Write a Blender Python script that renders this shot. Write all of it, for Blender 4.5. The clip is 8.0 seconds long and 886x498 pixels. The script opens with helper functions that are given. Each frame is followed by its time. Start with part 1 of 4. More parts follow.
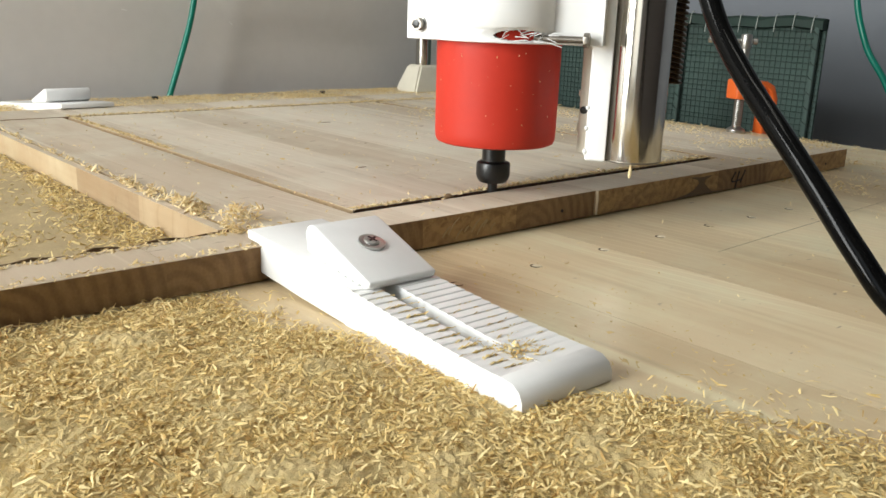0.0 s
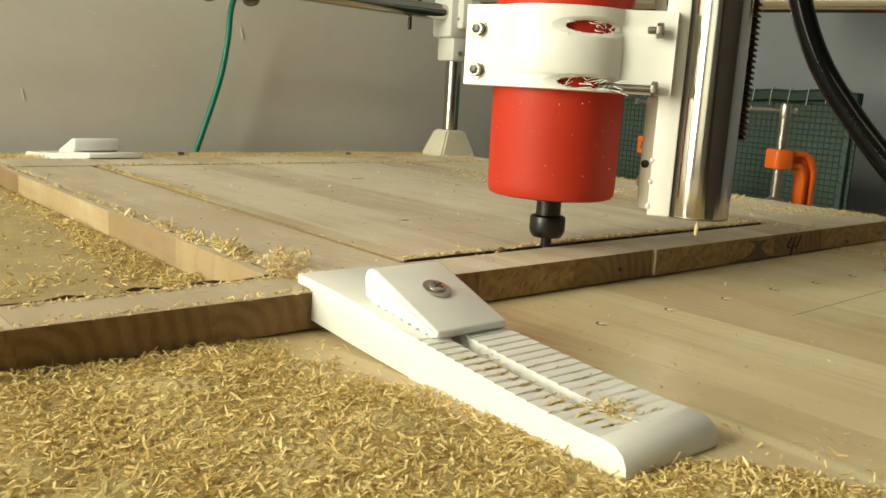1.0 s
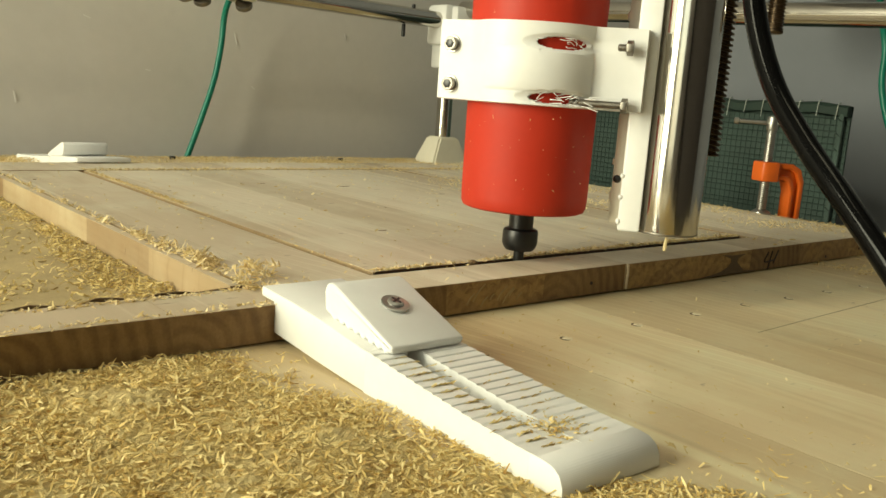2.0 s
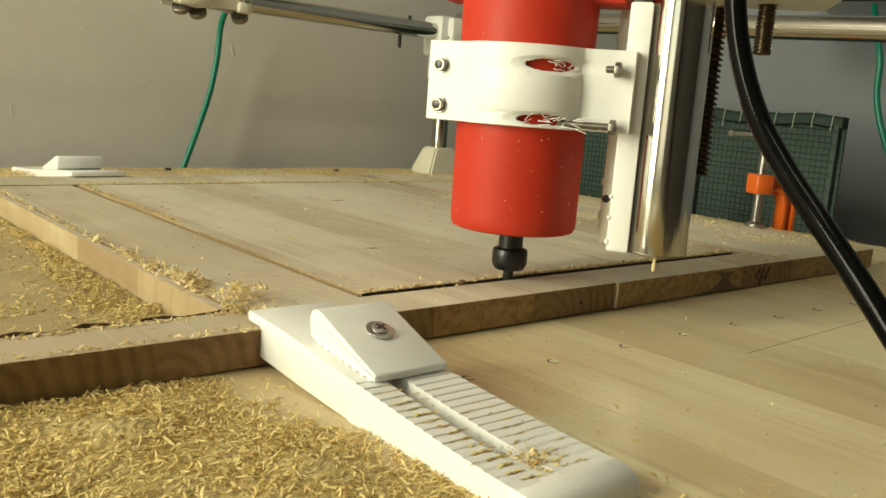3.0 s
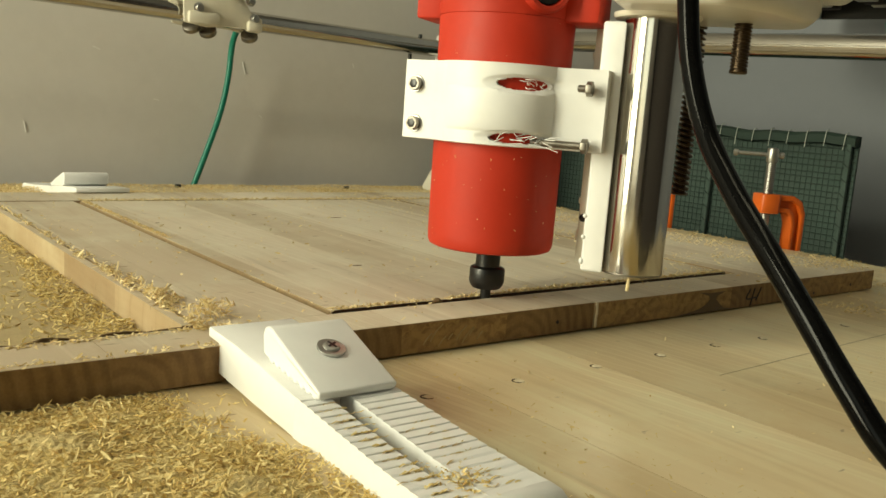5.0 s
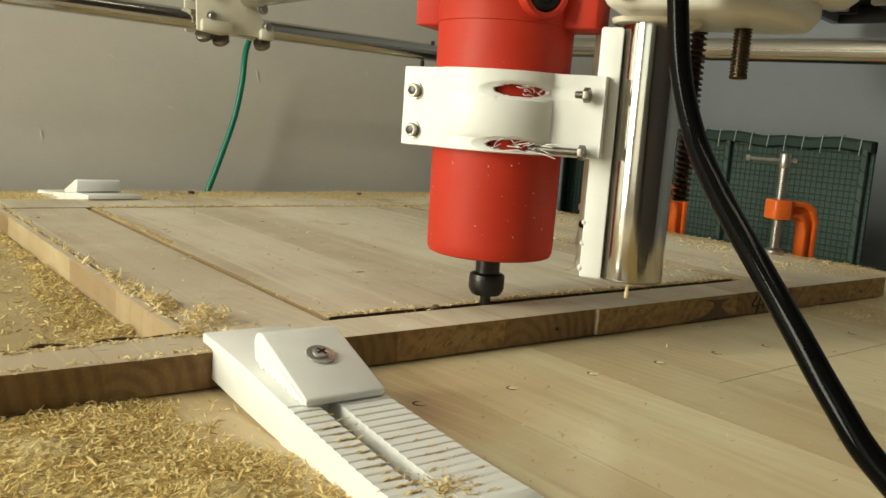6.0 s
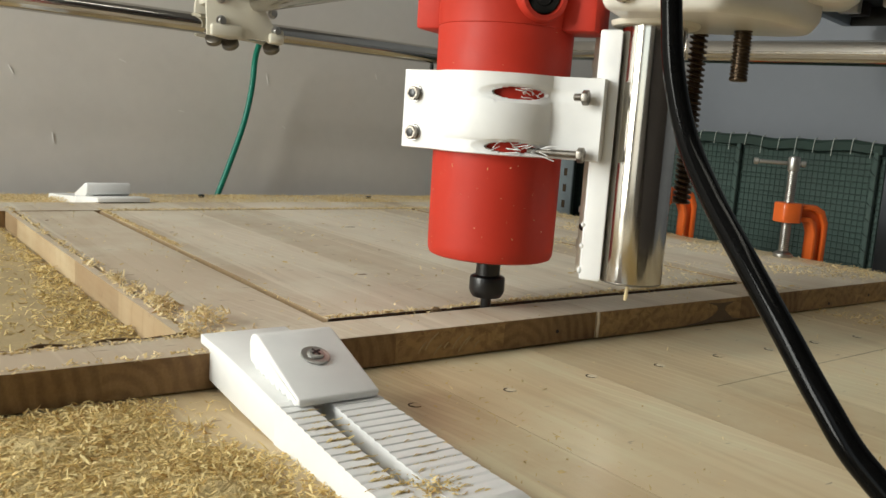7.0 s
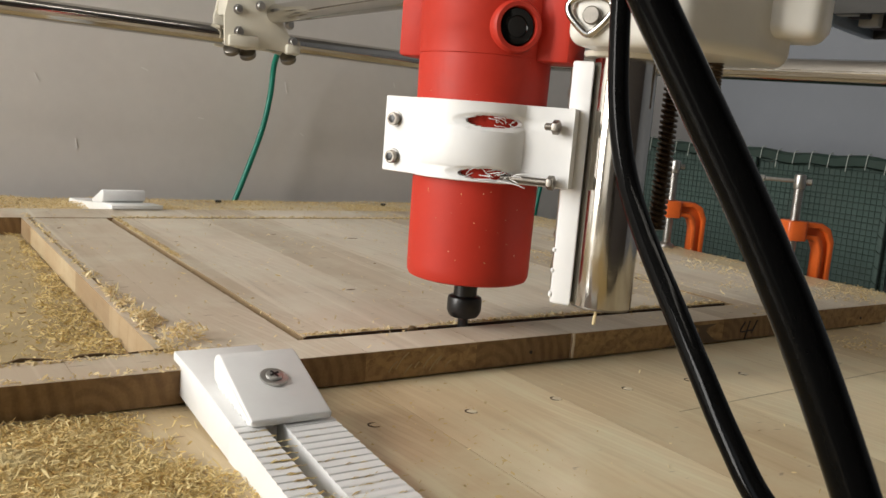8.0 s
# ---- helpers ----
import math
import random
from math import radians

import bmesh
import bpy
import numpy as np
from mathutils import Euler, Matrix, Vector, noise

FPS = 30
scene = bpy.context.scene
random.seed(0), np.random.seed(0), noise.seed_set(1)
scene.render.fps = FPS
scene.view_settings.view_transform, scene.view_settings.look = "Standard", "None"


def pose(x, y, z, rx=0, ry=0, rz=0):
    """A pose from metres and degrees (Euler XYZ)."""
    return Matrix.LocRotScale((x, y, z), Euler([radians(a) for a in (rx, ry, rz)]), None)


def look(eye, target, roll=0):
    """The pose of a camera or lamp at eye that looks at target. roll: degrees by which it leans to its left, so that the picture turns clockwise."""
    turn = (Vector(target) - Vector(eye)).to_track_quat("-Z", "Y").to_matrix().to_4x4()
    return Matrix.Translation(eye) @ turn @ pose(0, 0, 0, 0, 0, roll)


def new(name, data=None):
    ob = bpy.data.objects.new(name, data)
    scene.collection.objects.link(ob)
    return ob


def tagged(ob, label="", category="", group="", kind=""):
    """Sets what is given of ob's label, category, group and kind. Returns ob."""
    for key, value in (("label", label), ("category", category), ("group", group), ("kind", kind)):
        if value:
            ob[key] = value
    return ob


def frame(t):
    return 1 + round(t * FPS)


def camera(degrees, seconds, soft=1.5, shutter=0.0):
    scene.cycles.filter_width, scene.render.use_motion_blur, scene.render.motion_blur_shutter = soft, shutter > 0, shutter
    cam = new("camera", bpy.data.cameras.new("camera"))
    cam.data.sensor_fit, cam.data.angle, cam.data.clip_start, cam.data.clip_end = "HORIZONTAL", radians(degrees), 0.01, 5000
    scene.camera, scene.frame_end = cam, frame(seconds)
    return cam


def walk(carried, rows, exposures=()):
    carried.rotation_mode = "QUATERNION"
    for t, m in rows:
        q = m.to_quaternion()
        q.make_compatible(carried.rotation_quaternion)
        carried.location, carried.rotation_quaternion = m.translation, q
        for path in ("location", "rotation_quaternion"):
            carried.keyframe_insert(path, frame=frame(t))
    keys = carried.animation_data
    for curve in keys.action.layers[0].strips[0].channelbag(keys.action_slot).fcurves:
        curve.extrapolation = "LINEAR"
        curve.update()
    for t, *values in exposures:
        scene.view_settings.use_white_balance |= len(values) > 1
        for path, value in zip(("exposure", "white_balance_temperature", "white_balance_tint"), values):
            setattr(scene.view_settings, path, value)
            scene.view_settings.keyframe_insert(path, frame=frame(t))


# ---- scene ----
cam = camera(54.46, 8.0)
PATH = [
    (0.0, pose(-0.2767, -0.3849, 0.1284, 74.538, -1.936, -41.050)),
    (0.5, pose(-0.2813, -0.3484, 0.1074, 77.959, -2.944, -40.671)),
    (1.0, pose(-0.2785, -0.3476, 0.1091, 79.387, -3.395, -40.293)),
    (1.5, pose(-0.2727, -0.3558, 0.1125, 79.469, -3.933, -40.042)),
    (3.0, pose(-0.2623, -0.3641, 0.1254, 79.912, -4.093, -40.004)),
    (3.5, pose(-0.2630, -0.3677, 0.1295, 80.184, -4.033, -39.968)),
    (4.0, pose(-0.2541, -0.3719, 0.1286, 80.549, -4.220, -39.908)),
    (5.5, pose(-0.2326, -0.3895, 0.1284, 81.039, -4.046, -37.044)),
    (6.0, pose(-0.2274, -0.3921, 0.1295, 81.215, -3.970, -36.613)),
    (6.5, pose(-0.2235, -0.3945, 0.1298, 81.409, -3.876, -36.181)),
    (7.0, pose(-0.2213, -0.3983, 0.1294, 81.404, -3.887, -35.641)),
    (7.5, pose(-0.2155, -0.4087, 0.1355, 81.345, -3.974, -34.603)),
    (8.0, pose(-0.2012, -0.4283, 0.1472, 81.190, -4.607, -33.157)),
]
EXPOSURES = [(0.0, 0.20, 6200, 6), (0.5, 0.0, 7600, 2), (1.0, -0.06, 8000, -6), (3.5, -0.16, 8250, -8), (5.5, -0.18, 8250, -7), (6.0, -0.2, 7500, -4), (6.5, -0.2, 6750, 0), (7.0, -0.2, 6450, 4), (8.0, -0.22, 6500, 10)]
walk(cam, PATH, EXPOSURES)

# ---------------------------------------------------------------- light
world = bpy.data.worlds.new("sky")
scene.world = world
world.use_nodes = True
_n = world.node_tree.nodes
_sky = _n.new("ShaderNodeTexSky")
_sky.sky_type = "NISHITA"
_sky.sun_disc = False
_sky.sun_elevation, _sky.sun_rotation = radians(40), radians(-60)
world.node_tree.links.new(_sky.outputs[0], _n["Background"].inputs[0])
_n["Background"].inputs[1].default_value = 0.1


def area_lamp(name, eye, target, w, h, power, colour):
    data = bpy.data.lights.new(name, "AREA")
    data.shape, data.size, data.size_y, data.energy, data.color = "RECTANGLE", w, h, power, colour
    ob = new(name, data)
    ob.matrix_world = look(eye, target)
    return ob


# daylight in the window's opening, and an added overhead fill that stands for no known lamp
area_lamp("window_light", (-1.95, -0.75, 0.70), (0.0, -0.35, 0.10), 0.70, 1.6, 4, (1.0, 0.97, 0.92))
area_lamp("window_light", (-1.95, 0.30, 0.70), (0.0, 0.05, 0.10), 0.60, 1.6, 68, (1.0, 0.97, 0.92))
area_lamp("overhead_fill_light", (0.1, -0.5, 1.62), (0.1, -0.5, 0), 1.2, 0.1, 3, (1.0, 0.93, 0.82))

# ---------------------------------------------------------------- materials
def material(name):
    m = bpy.data.materials.new(name)
    m.use_nodes = True
    nt = m.node_tree
    return m, nt, nt.nodes["Principled BSDF"]


class Nodes:
    """Short names for the nodes of one material."""

    def __init__(self, nt):
        self.nt = nt

    def link(self, a, b):
        self.nt.links.new(a, b)

    def position(self):
        return self.nt.nodes.new("ShaderNodeNewGeometry").outputs["Position"]

    def scaled(self, vec, s, off=(0, 0, 0)):
        n = self.nt.nodes.new("ShaderNodeMapping")
        n.inputs["Scale"].default_value = s
        n.inputs["Location"].default_value = off
        self.link(vec, n.inputs["Vector"])
        return n.outputs[0]

    def noise(self, vec, scale, detail=4, rough=0.55, distort=0.0):
        n = self.nt.nodes.new("ShaderNodeTexNoise")
        n.inputs["Scale"].default_value, n.inputs["Detail"].default_value = scale, detail
        n.inputs["Roughness"].default_value, n.inputs["Distortion"].default_value = rough, distort
        self.link(vec, n.inputs["Vector"])
        return n.outputs["Fac"]

    def ramp(self, fac, stops):
        n = self.nt.nodes.new("ShaderNodeValToRGB")
        e = n.color_ramp.elements
        while len(e) < len(stops):
            e.new(0.5)
        for el, (p, c) in zip(e, stops):
            el.position = p
            el.color = (*c, 1) if len(c) == 3 else c
        self.link(fac, n.inputs[0])
        return n.outputs[0]

    def mix(self, fac, a, b, mode="MIX"):
        n = self.nt.nodes.new("ShaderNodeMix")
        n.data_type, n.blend_type = "RGBA", mode
        for sock, v in ((n.inputs[0], fac), (n.inputs[6], a), (n.inputs[7], b)):
            if hasattr(v, "is_output"):
                self.link(v, sock)
            else:
                sock.default_value = v if isinstance(v, (int, float)) else (*v, 1)
        return n.outputs[2]

    def math(self, op, a, b=0.0, c=0.0):
        n = self.nt.nodes.new("ShaderNodeMath")
        n.operation = op
        for sock, v in zip(n.inputs, (a, b, c)):
            if hasattr(v, "is_output"):
                self.link(v, sock)
            else:
                sock.default_value = v
        return n.outputs[0]

    def split(self, vec):
        n = self.nt.nodes.new("ShaderNodeSeparateXYZ")
        self.link(vec, n.inputs[0])
        return n.outputs

    def bump(self, height, strength, distance, bsdf):
        n = self.nt.nodes.new("ShaderNodeBump")
        n.inputs["Strength"].default_value, n.inputs["Distance"].default_value = strength, distance
        self.link(height, n.inputs["Height"])
        self.link(n.outputs[0], bsdf.inputs["Normal"])


def wood(name, light, mid, dark, stave, offset, rough=0.62, streaks=0.55):
    """Pale glued staves that run along y: grain, growth bands, stains; end grain on the faces across y."""
    m, nt, b = material(name)
    k = Nodes(nt)
    pos = k.position()
    x, y, z = k.split(pos)
    index = k.math("FLOOR", k.math("DIVIDE", k.math("SUBTRACT", x, offset), stave))
    wn = nt.nodes.new("ShaderNodeTexWhiteNoise")
    wn.noise_dimensions = "1D"
    k.link(index, wn.inputs["W"])
    rnd = wn.outputs["Value"]
    # shift of the grain from stave to stave
    comb = nt.nodes.new("ShaderNodeCombineXYZ")
    k.link(k.math("ADD", x, k.math("MULTIPLY", rnd, 3.0)), comb.inputs[0])
    k.link(k.math("ADD", y, k.math("MULTIPLY", rnd, 7.0)), comb.inputs[1])
    k.link(z, comb.inputs[2])
    vec = comb.outputs[0]
    fine = k.noise(k.scaled(vec, (420, 9, 420)), 1.0, 5, 0.6)
    band = k.noise(k.scaled(vec, (30, 2.6, 26)), 1.0, 4, 0.58, 1.6)
    cloud = k.noise(k.scaled(vec, (9, 5, 9)), 1.0, 4, 0.6, 0.3)
    base = k.ramp(band, [(0.28, dark), (0.41, mid), (0.53, light), (0.66, light), (0.78, mid)])
    base = k.mix(0.06, base, k.ramp(fine, [(0.3, dark), (0.6, light)]))
    base = k.mix(0.45, base, k.ramp(cloud, [(0.32, [a * 0.6 + c * 0.4 for a, c in zip(mid, dark)]), (0.5, mid), (0.66, light)]))
    tint = k.ramp(rnd, [(0.0, (0.73, 0.655, 0.56)), (0.4, (0.93, 0.90, 0.86)), (1.0, (1.10, 1.10, 1.10))])
    base = k.mix(0.85, base, tint, "MULTIPLY")
    # pale sapwood stripes and brown heartwood areas
    stripe = k.noise(k.scaled(vec, (85, 1.1, 60), (7, 2, 0)), 1.0, 2, 0.5, 0.4)
    base = k.mix(k.ramp(stripe, [(0.60, (0, 0, 0)), (0.68, (0.55, 0.55, 0.55))]), base, [min(0.8, c * 1.1) for c in light])
    heart = k.noise(k.scaled(vec, (22, 3.2, 20), (2, 8, 0)), 1.0, 3, 0.55, 0.8)
    base = k.mix(k.ramp(heart, [(0.52, (0, 0, 0)), (0.66, (0.5, 0.5, 0.5))]), base, [a * 0.45 + c * 0.5 for a, c in zip(mid, dark)])
    # small brown pores and streaks
    streak = k.noise(k.scaled(vec, (150, 7, 100), (3, 1, 0)), 1.0, 2, 0.5)
    base = k.mix(k.ramp(streak, [(0.66, (0, 0, 0)), (0.76, (streaks,) * 3)]), base, [c * 0.62 for c in dark])
    arcs = nt.nodes.new("ShaderNodeTexWave")
    arcs.wave_type, arcs.rings_direction = "RINGS", "SPHERICAL"
    arcs.inputs["Scale"].default_value, arcs.inputs["Distortion"].default_value = 14, 3.0
    arcs.inputs["Detail"].default_value, arcs.inputs["Detail Scale"].default_value = 3, 1.2
    k.link(k.scaled(vec, (3.2, 0.9, 1), (0.3, 0.05, 0)), arcs.inputs["Vector"])
    gate = k.ramp(k.noise(k.scaled(vec, (14, 4, 14), (5, 2, 0)), 1.0, 2), [(0.46, (0, 0, 0)), (0.62, (0.38, 0.38, 0.38))])
    base = k.mix(gate, base, k.ramp(arcs.outputs["Fac"], [(0.35, mid), (0.5, dark), (0.62, mid), (0.9, light)]))
    fleck = k.noise(k.scaled(pos, (70, 260, 70), (1, 4, 0)), 1.0, 2, 0.4)
    base = k.mix(k.ramp(fleck, [(0.72, (0, 0, 0)), (0.76, (0.6, 0.6, 0.6))]), base, (0.17, 0.105, 0.06))
    dust = k.noise(k.scaled(pos, (16, 16, 16), (9, 4, 0)), 1.0, 5, 0.65)
    base = k.mix(k.ramp(dust, [(0.45, (0, 0, 0)), (0.75, (0.45, 0.45, 0.45))]), base, [min(0.75, c * 1.12 + 0.03) for c in light])
    # end grain, its colour also darkened for the shade on the front face
    normal = nt.nodes.new("ShaderNodeNewGeometry").outputs["Normal"]
    ny = k.math("ABSOLUTE", k.split(normal)[1])
    end = k.math("GREATER_THAN", ny, 0.75)
    ring = nt.nodes.new("ShaderNodeTexWave")
    ring.wave_type, ring.rings_direction = "RINGS", "Y"
    ring.inputs["Scale"].default_value = 45
    ring.inputs["Distortion"].default_value = 2.5
    ring.inputs["Detail"].default_value = 3
    ring.inputs["Detail Scale"].default_value = 1.5
    c2 = nt.nodes.new("ShaderNodeCombineXYZ")
    local = k.math("SUBTRACT", k.math("SUBTRACT", x, offset), k.math("MULTIPLY", index, stave))
    k.link(k.math("SUBTRACT", local, k.math("MULTIPLY", rnd, stave)), c2.inputs[0])
    k.link(k.math("ADD", z, k.math("MULTIPLY", rnd, 0.03)), c2.inputs[2])
    k.link(c2.outputs[0], ring.inputs["Vector"])
    speck = k.noise(k.scaled(pos, (900, 900, 900)), 1.0, 3, 0.6)
    blot = k.noise(k.scaled(pos, (38, 38, 90)), 1.0, 3, 0.5)
    eg = k.ramp(ring.outputs["Fac"], [(0.1, (0.16, 0.10, 0.04)), (0.45, (0.30, 0.205, 0.095)), (0.75, (0.44, 0.32, 0.165))])
    eg = k.mix(0.35, eg, k.ramp(speck, [(0.35, (0.24, 0.15, 0.08)), (0.65, (0.52, 0.39, 0.25))]))
    eg = k.mix(0.5, eg, k.ramp(blot, [(0.3, (0.21, 0.125, 0.055)), (0.7, (0.40, 0.285, 0.15))]))
    saw = k.noise(k.scaled(pos, (330, 330, 70), (4, 1, 2)), 1.0, 3, 0.6, 0.4)
    eg = k.mix(0.13, eg, k.ramp(saw, [(0.36, (0.17, 0.10, 0.04)), (0.52, (0.33, 0.23, 0.11)), (0.66, (0.56, 0.43, 0.24))]))
    scab = k.noise(k.scaled(pos, (120, 120, 170), (8, 3, 5)), 1.0, 4, 0.65, 0.8)
    rough_ends = k.math("MULTIPLY", k.math("GREATER_THAN", rnd, 0.5), k.ramp(scab, [(0.46, (0, 0, 0)), (0.60, (0.75, 0.75, 0.75))]))
    eg = k.mix(rough_ends, eg, (0.50, 0.37, 0.185))
    eg = k.mix(0.75, eg, k.ramp(rnd, [(0.0, (0.56, 0.43, 0.27)), (0.5, (0.78, 0.62, 0.42)), (1.0, (1.0, 0.84, 0.60))]), "MULTIPLY")
    base = k.mix(end, base, eg)
    # faces across x: tone varies by piece, all darkened to paint in shade
    nx = k.math("ABSOLUTE", k.split(normal)[0])
    wn2 = nt.nodes.new("ShaderNodeTexWhiteNoise")
    wn2.noise_dimensions = "1D"
    k.link(k.math("FLOOR", k.math("DIVIDE", y, 0.105)), wn2.inputs["W"])
    piece = k.ramp(wn2.outputs["Value"], [(0.0, (0.42, 0.32, 0.20)), (0.5, (0.58, 0.48, 0.33)), (1.0, (0.74, 0.66, 0.51))])
    base = k.mix(k.math("MULTIPLY", k.math("GREATER_THAN", nx, 0.75), 0.9), base, piece, "MULTIPLY")
    k.link(base, b.inputs["Base Color"])
    k.link(k.ramp(cloud, [(0.35, (rough * 0.72,) * 3), (0.65, (min(1, rough * 1.2),) * 3)]), b.inputs["Roughness"])
    k.bump(k.math("ADD", fine, k.math("MULTIPLY", speck, 0.7)), 0.24, 0.0004, b)
    return m


def plain(name, colour, rough=0.5, metal=0.0, var=0.12, scale=60, bump=0.15, dist=0.0004, colour2=None, coat=0.0):
    """One surface with soft blotches at two scales and a fine relief."""
    m, nt, b = material(name)
    k = Nodes(nt)
    tc = nt.nodes.new("ShaderNodeTexCoord").outputs["Object"]
    big = k.noise(tc, scale, 4, 0.6)
    small = k.noise(tc, scale * 12, 3, 0.6)
    lo = [c * (1 - var) for c in colour] if colour2 is None else colour2
    c = k.ramp(big, [(0.3, lo), (0.65, colour)])
    c = k.mix(0.25, c, k.ramp(small, [(0.3, [v * (1 - var) for v in colour]), (0.7, [min(1, v * (1 + var * 0.5)) for v in colour])]))
    k.link(c, b.inputs["Base Color"])
    b.inputs["Metallic"].default_value = metal
    k.link(k.ramp(big, [(0.3, (rough * 0.85,) * 3), (0.7, (min(1, rough * 1.15),) * 3)]), b.inputs["Roughness"])
    b.inputs["Coat Weight"].default_value = coat
    if bump:
        k.bump(small, bump, dist, b)
    return m


def printed(name, colour, layer=0.0005, rough=0.42):
    """White printed plastic with fine horizontal layer lines."""
    m, nt, b = material(name)
    k = Nodes(nt)
    pos = k.position()
    wav = nt.nodes.new("ShaderNodeTexWave")
    wav.bands_direction = "Z"
    wav.inputs["Scale"].default_value = 0.314 / layer
    wav.inputs["Distortion"].default_value = 0.4
    k.link(pos, wav.inputs["Vector"])
    big = k.noise(pos, 55, 3)
    c = k.ramp(big, [(0.3, [v * 0.94 for v in colour]), (0.7, colour)])
    k.link(c, b.inputs["Base Color"])
    b.inputs["Roughness"].default_value = rough
    k.bump(k.math("ADD", wav.outputs["Fac"], k.math("MULTIPLY", k.noise(pos, 900, 2), 0.6)), 0.10, 0.0003, b)
    return m


def chip_material(name, a, b_, c_):
    m, nt, b = material(name)
    k = Nodes(nt)
    rnd = nt.nodes.new("ShaderNodeNewGeometry").outputs["Random Per Island"]
    col = k.ramp(rnd, [(0.0, a), (0.22, b_), (0.75, c_), (1.0, [min(1, v * 1.1) for v in c_])])
    k.link(col, b.inputs["Base Color"])
    b.inputs["Roughness"].default_value = 0.7
    # thin curls let some light through
    thin = nt.nodes.new("ShaderNodeBsdfTranslucent")
    k.link(col, thin.inputs["Color"])
    both = nt.nodes.new("ShaderNodeMixShader")
    both.inputs[0].default_value = 0.22
    k.link(b.outputs[0], both.inputs[1])
    k.link(thin.outputs[0], both.inputs[2])
    k.link(both.outputs[0], nt.nodes["Material Output"].inputs["Surface"])
    k.bump(k.noise(k.position(), 2500, 2), 0.3, 0.0003, b)
    return m


WORK = wood("work_panel_wood", (0.71, 0.635, 0.525), (0.62, 0.535, 0.42), (0.43, 0.34, 0.235), 0.0735, 0.0195, streaks=0.3)
BED = wood("bed_wood", (0.78, 0.665, 0.45), (0.67, 0.54, 0.335), (0.45, 0.325, 0.17), 0.0905, 0.021, 0.42, 0.25)
WHITE = printed("white_printed_plastic", (0.80, 0.80, 0.785))
SHELL = printed("glossy_warm_white_plastic", (0.76, 0.735, 0.665), 0.0006, 0.24)
IVORY = printed("ivory_printed_plastic", (0.68, 0.64, 0.53), 0.0006)
RED = plain("red_plastic", (0.47, 0.030, 0.015), 0.55, var=0.10, scale=30, bump=0.25, dist=0.0002)
BLACK = plain("black_steel", (0.007, 0.0065, 0.0065), 0.34, metal=0.0, var=0.3)
RUBBER = plain("black_rubber", (0.0025, 0.0025, 0.0025), 0.10, var=0.3, scale=40, bump=0.03)
CABLE = plain("black_cable_sheath", (0.0030, 0.0030, 0.0030), 0.11, var=0.3, scale=60, bump=0.05)
CABLE.node_tree.nodes["Principled BSDF"].inputs["Specular IOR Level"].default_value = 0.09
CHROME = plain("polished_steel", (0.60, 0.575, 0.53), 0.11, metal=1.0, var=0.14, scale=25, bump=0.02)
RED.node_tree.nodes["Principled BSDF"].inputs["Specular IOR Level"].default_value = 0.3
DULLSTEEL = plain("dull_screw_steel", (0.30, 0.275, 0.24), 0.42, metal=1.0, var=0.3, scale=120)
STEEL = plain("zinc_steel", (0.50, 0.49, 0.47), 0.38, metal=1.0, var=0.2, scale=80)
SCREWSTEEL = plain("brown_oiled_thread", (0.10, 0.068, 0.042), 0.34, metal=0.8, var=0.35, scale=120)
ORANGE = plain("orange_paint", (0.72, 0.13, 0.02), 0.4, var=0.15, scale=50, coat=0.2)
RUBBER.node_tree.nodes["Principled BSDF"].inputs["Specular IOR Level"].default_value = 0.14
GREENWIRE = plain("green_pvc", (0.005, 0.19, 0.13), 0.35, var=0.2)
NETGREEN = plain("green_net", (0.020, 0.044, 0.034), 0.7, var=0.3, scale=30)
CLOTHGREEN = plain("dark_green_cloth", (0.060, 0.095, 0.082), 0.85, var=0.3, scale=20, bump=0.4, dist=0.001)
TIE = plain("white_tie", (0.42, 0.46, 0.42), 0.5)
GALV = plain("grey_slotted_steel", (0.36, 0.42, 0.45), 0.5, metal=0.3, var=0.2)
TRAY = plain("dull_dark_tray_metal", (0.055, 0.053, 0.048), 0.6, metal=0.3, var=0.3)
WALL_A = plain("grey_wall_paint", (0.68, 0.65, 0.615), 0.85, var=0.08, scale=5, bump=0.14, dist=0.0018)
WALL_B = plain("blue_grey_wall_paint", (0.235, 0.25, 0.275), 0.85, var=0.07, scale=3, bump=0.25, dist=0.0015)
DARKWALL = plain("dark_brown_matt", (0.06, 0.05, 0.045), 0.8, var=0.3, scale=6)
CEIL = plain("grey_ceiling_paint", (0.25, 0.24, 0.23), 0.9, var=0.05, scale=3)
CONCRETE = plain("concrete_floor", (0.16, 0.15, 0.14), 0.8, var=0.25, scale=4)
CHIP = chip_material("shavings", (0.46, 0.285, 0.090), (0.70, 0.515, 0.195), (0.84, 0.70, 0.36))
# Darker copy of the shavings: cut-out's shade put into colour; also brown clamp dust.
SHADEBROWNCHIP = chip_material("shaded_brown_shavings", (0.36, 0.24, 0.08), (0.57, 0.425, 0.165), (0.74, 0.60, 0.29))
CHIPPALE = chip_material("pale_shavings", (0.50, 0.35, 0.14), (0.70, 0.545, 0.27), (0.84, 0.71, 0.43))
HOLE = plain("dark_hole", (0.10, 0.065, 0.035), 0.9, var=0.4, scale=300)
PLUG = plain("pale_dowel", (0.82, 0.72, 0.53), 0.7, var=0.3, scale=400)
SCUFF = plain("chipped_paint", (0.80, 0.78, 0.75), 0.9)
STAIN = plain("brown_stain", (0.155, 0.105, 0.058), 0.7, var=0.3, scale=200)
INK = plain("dark_ink", (0.025, 0.02, 0.018), 0.6)
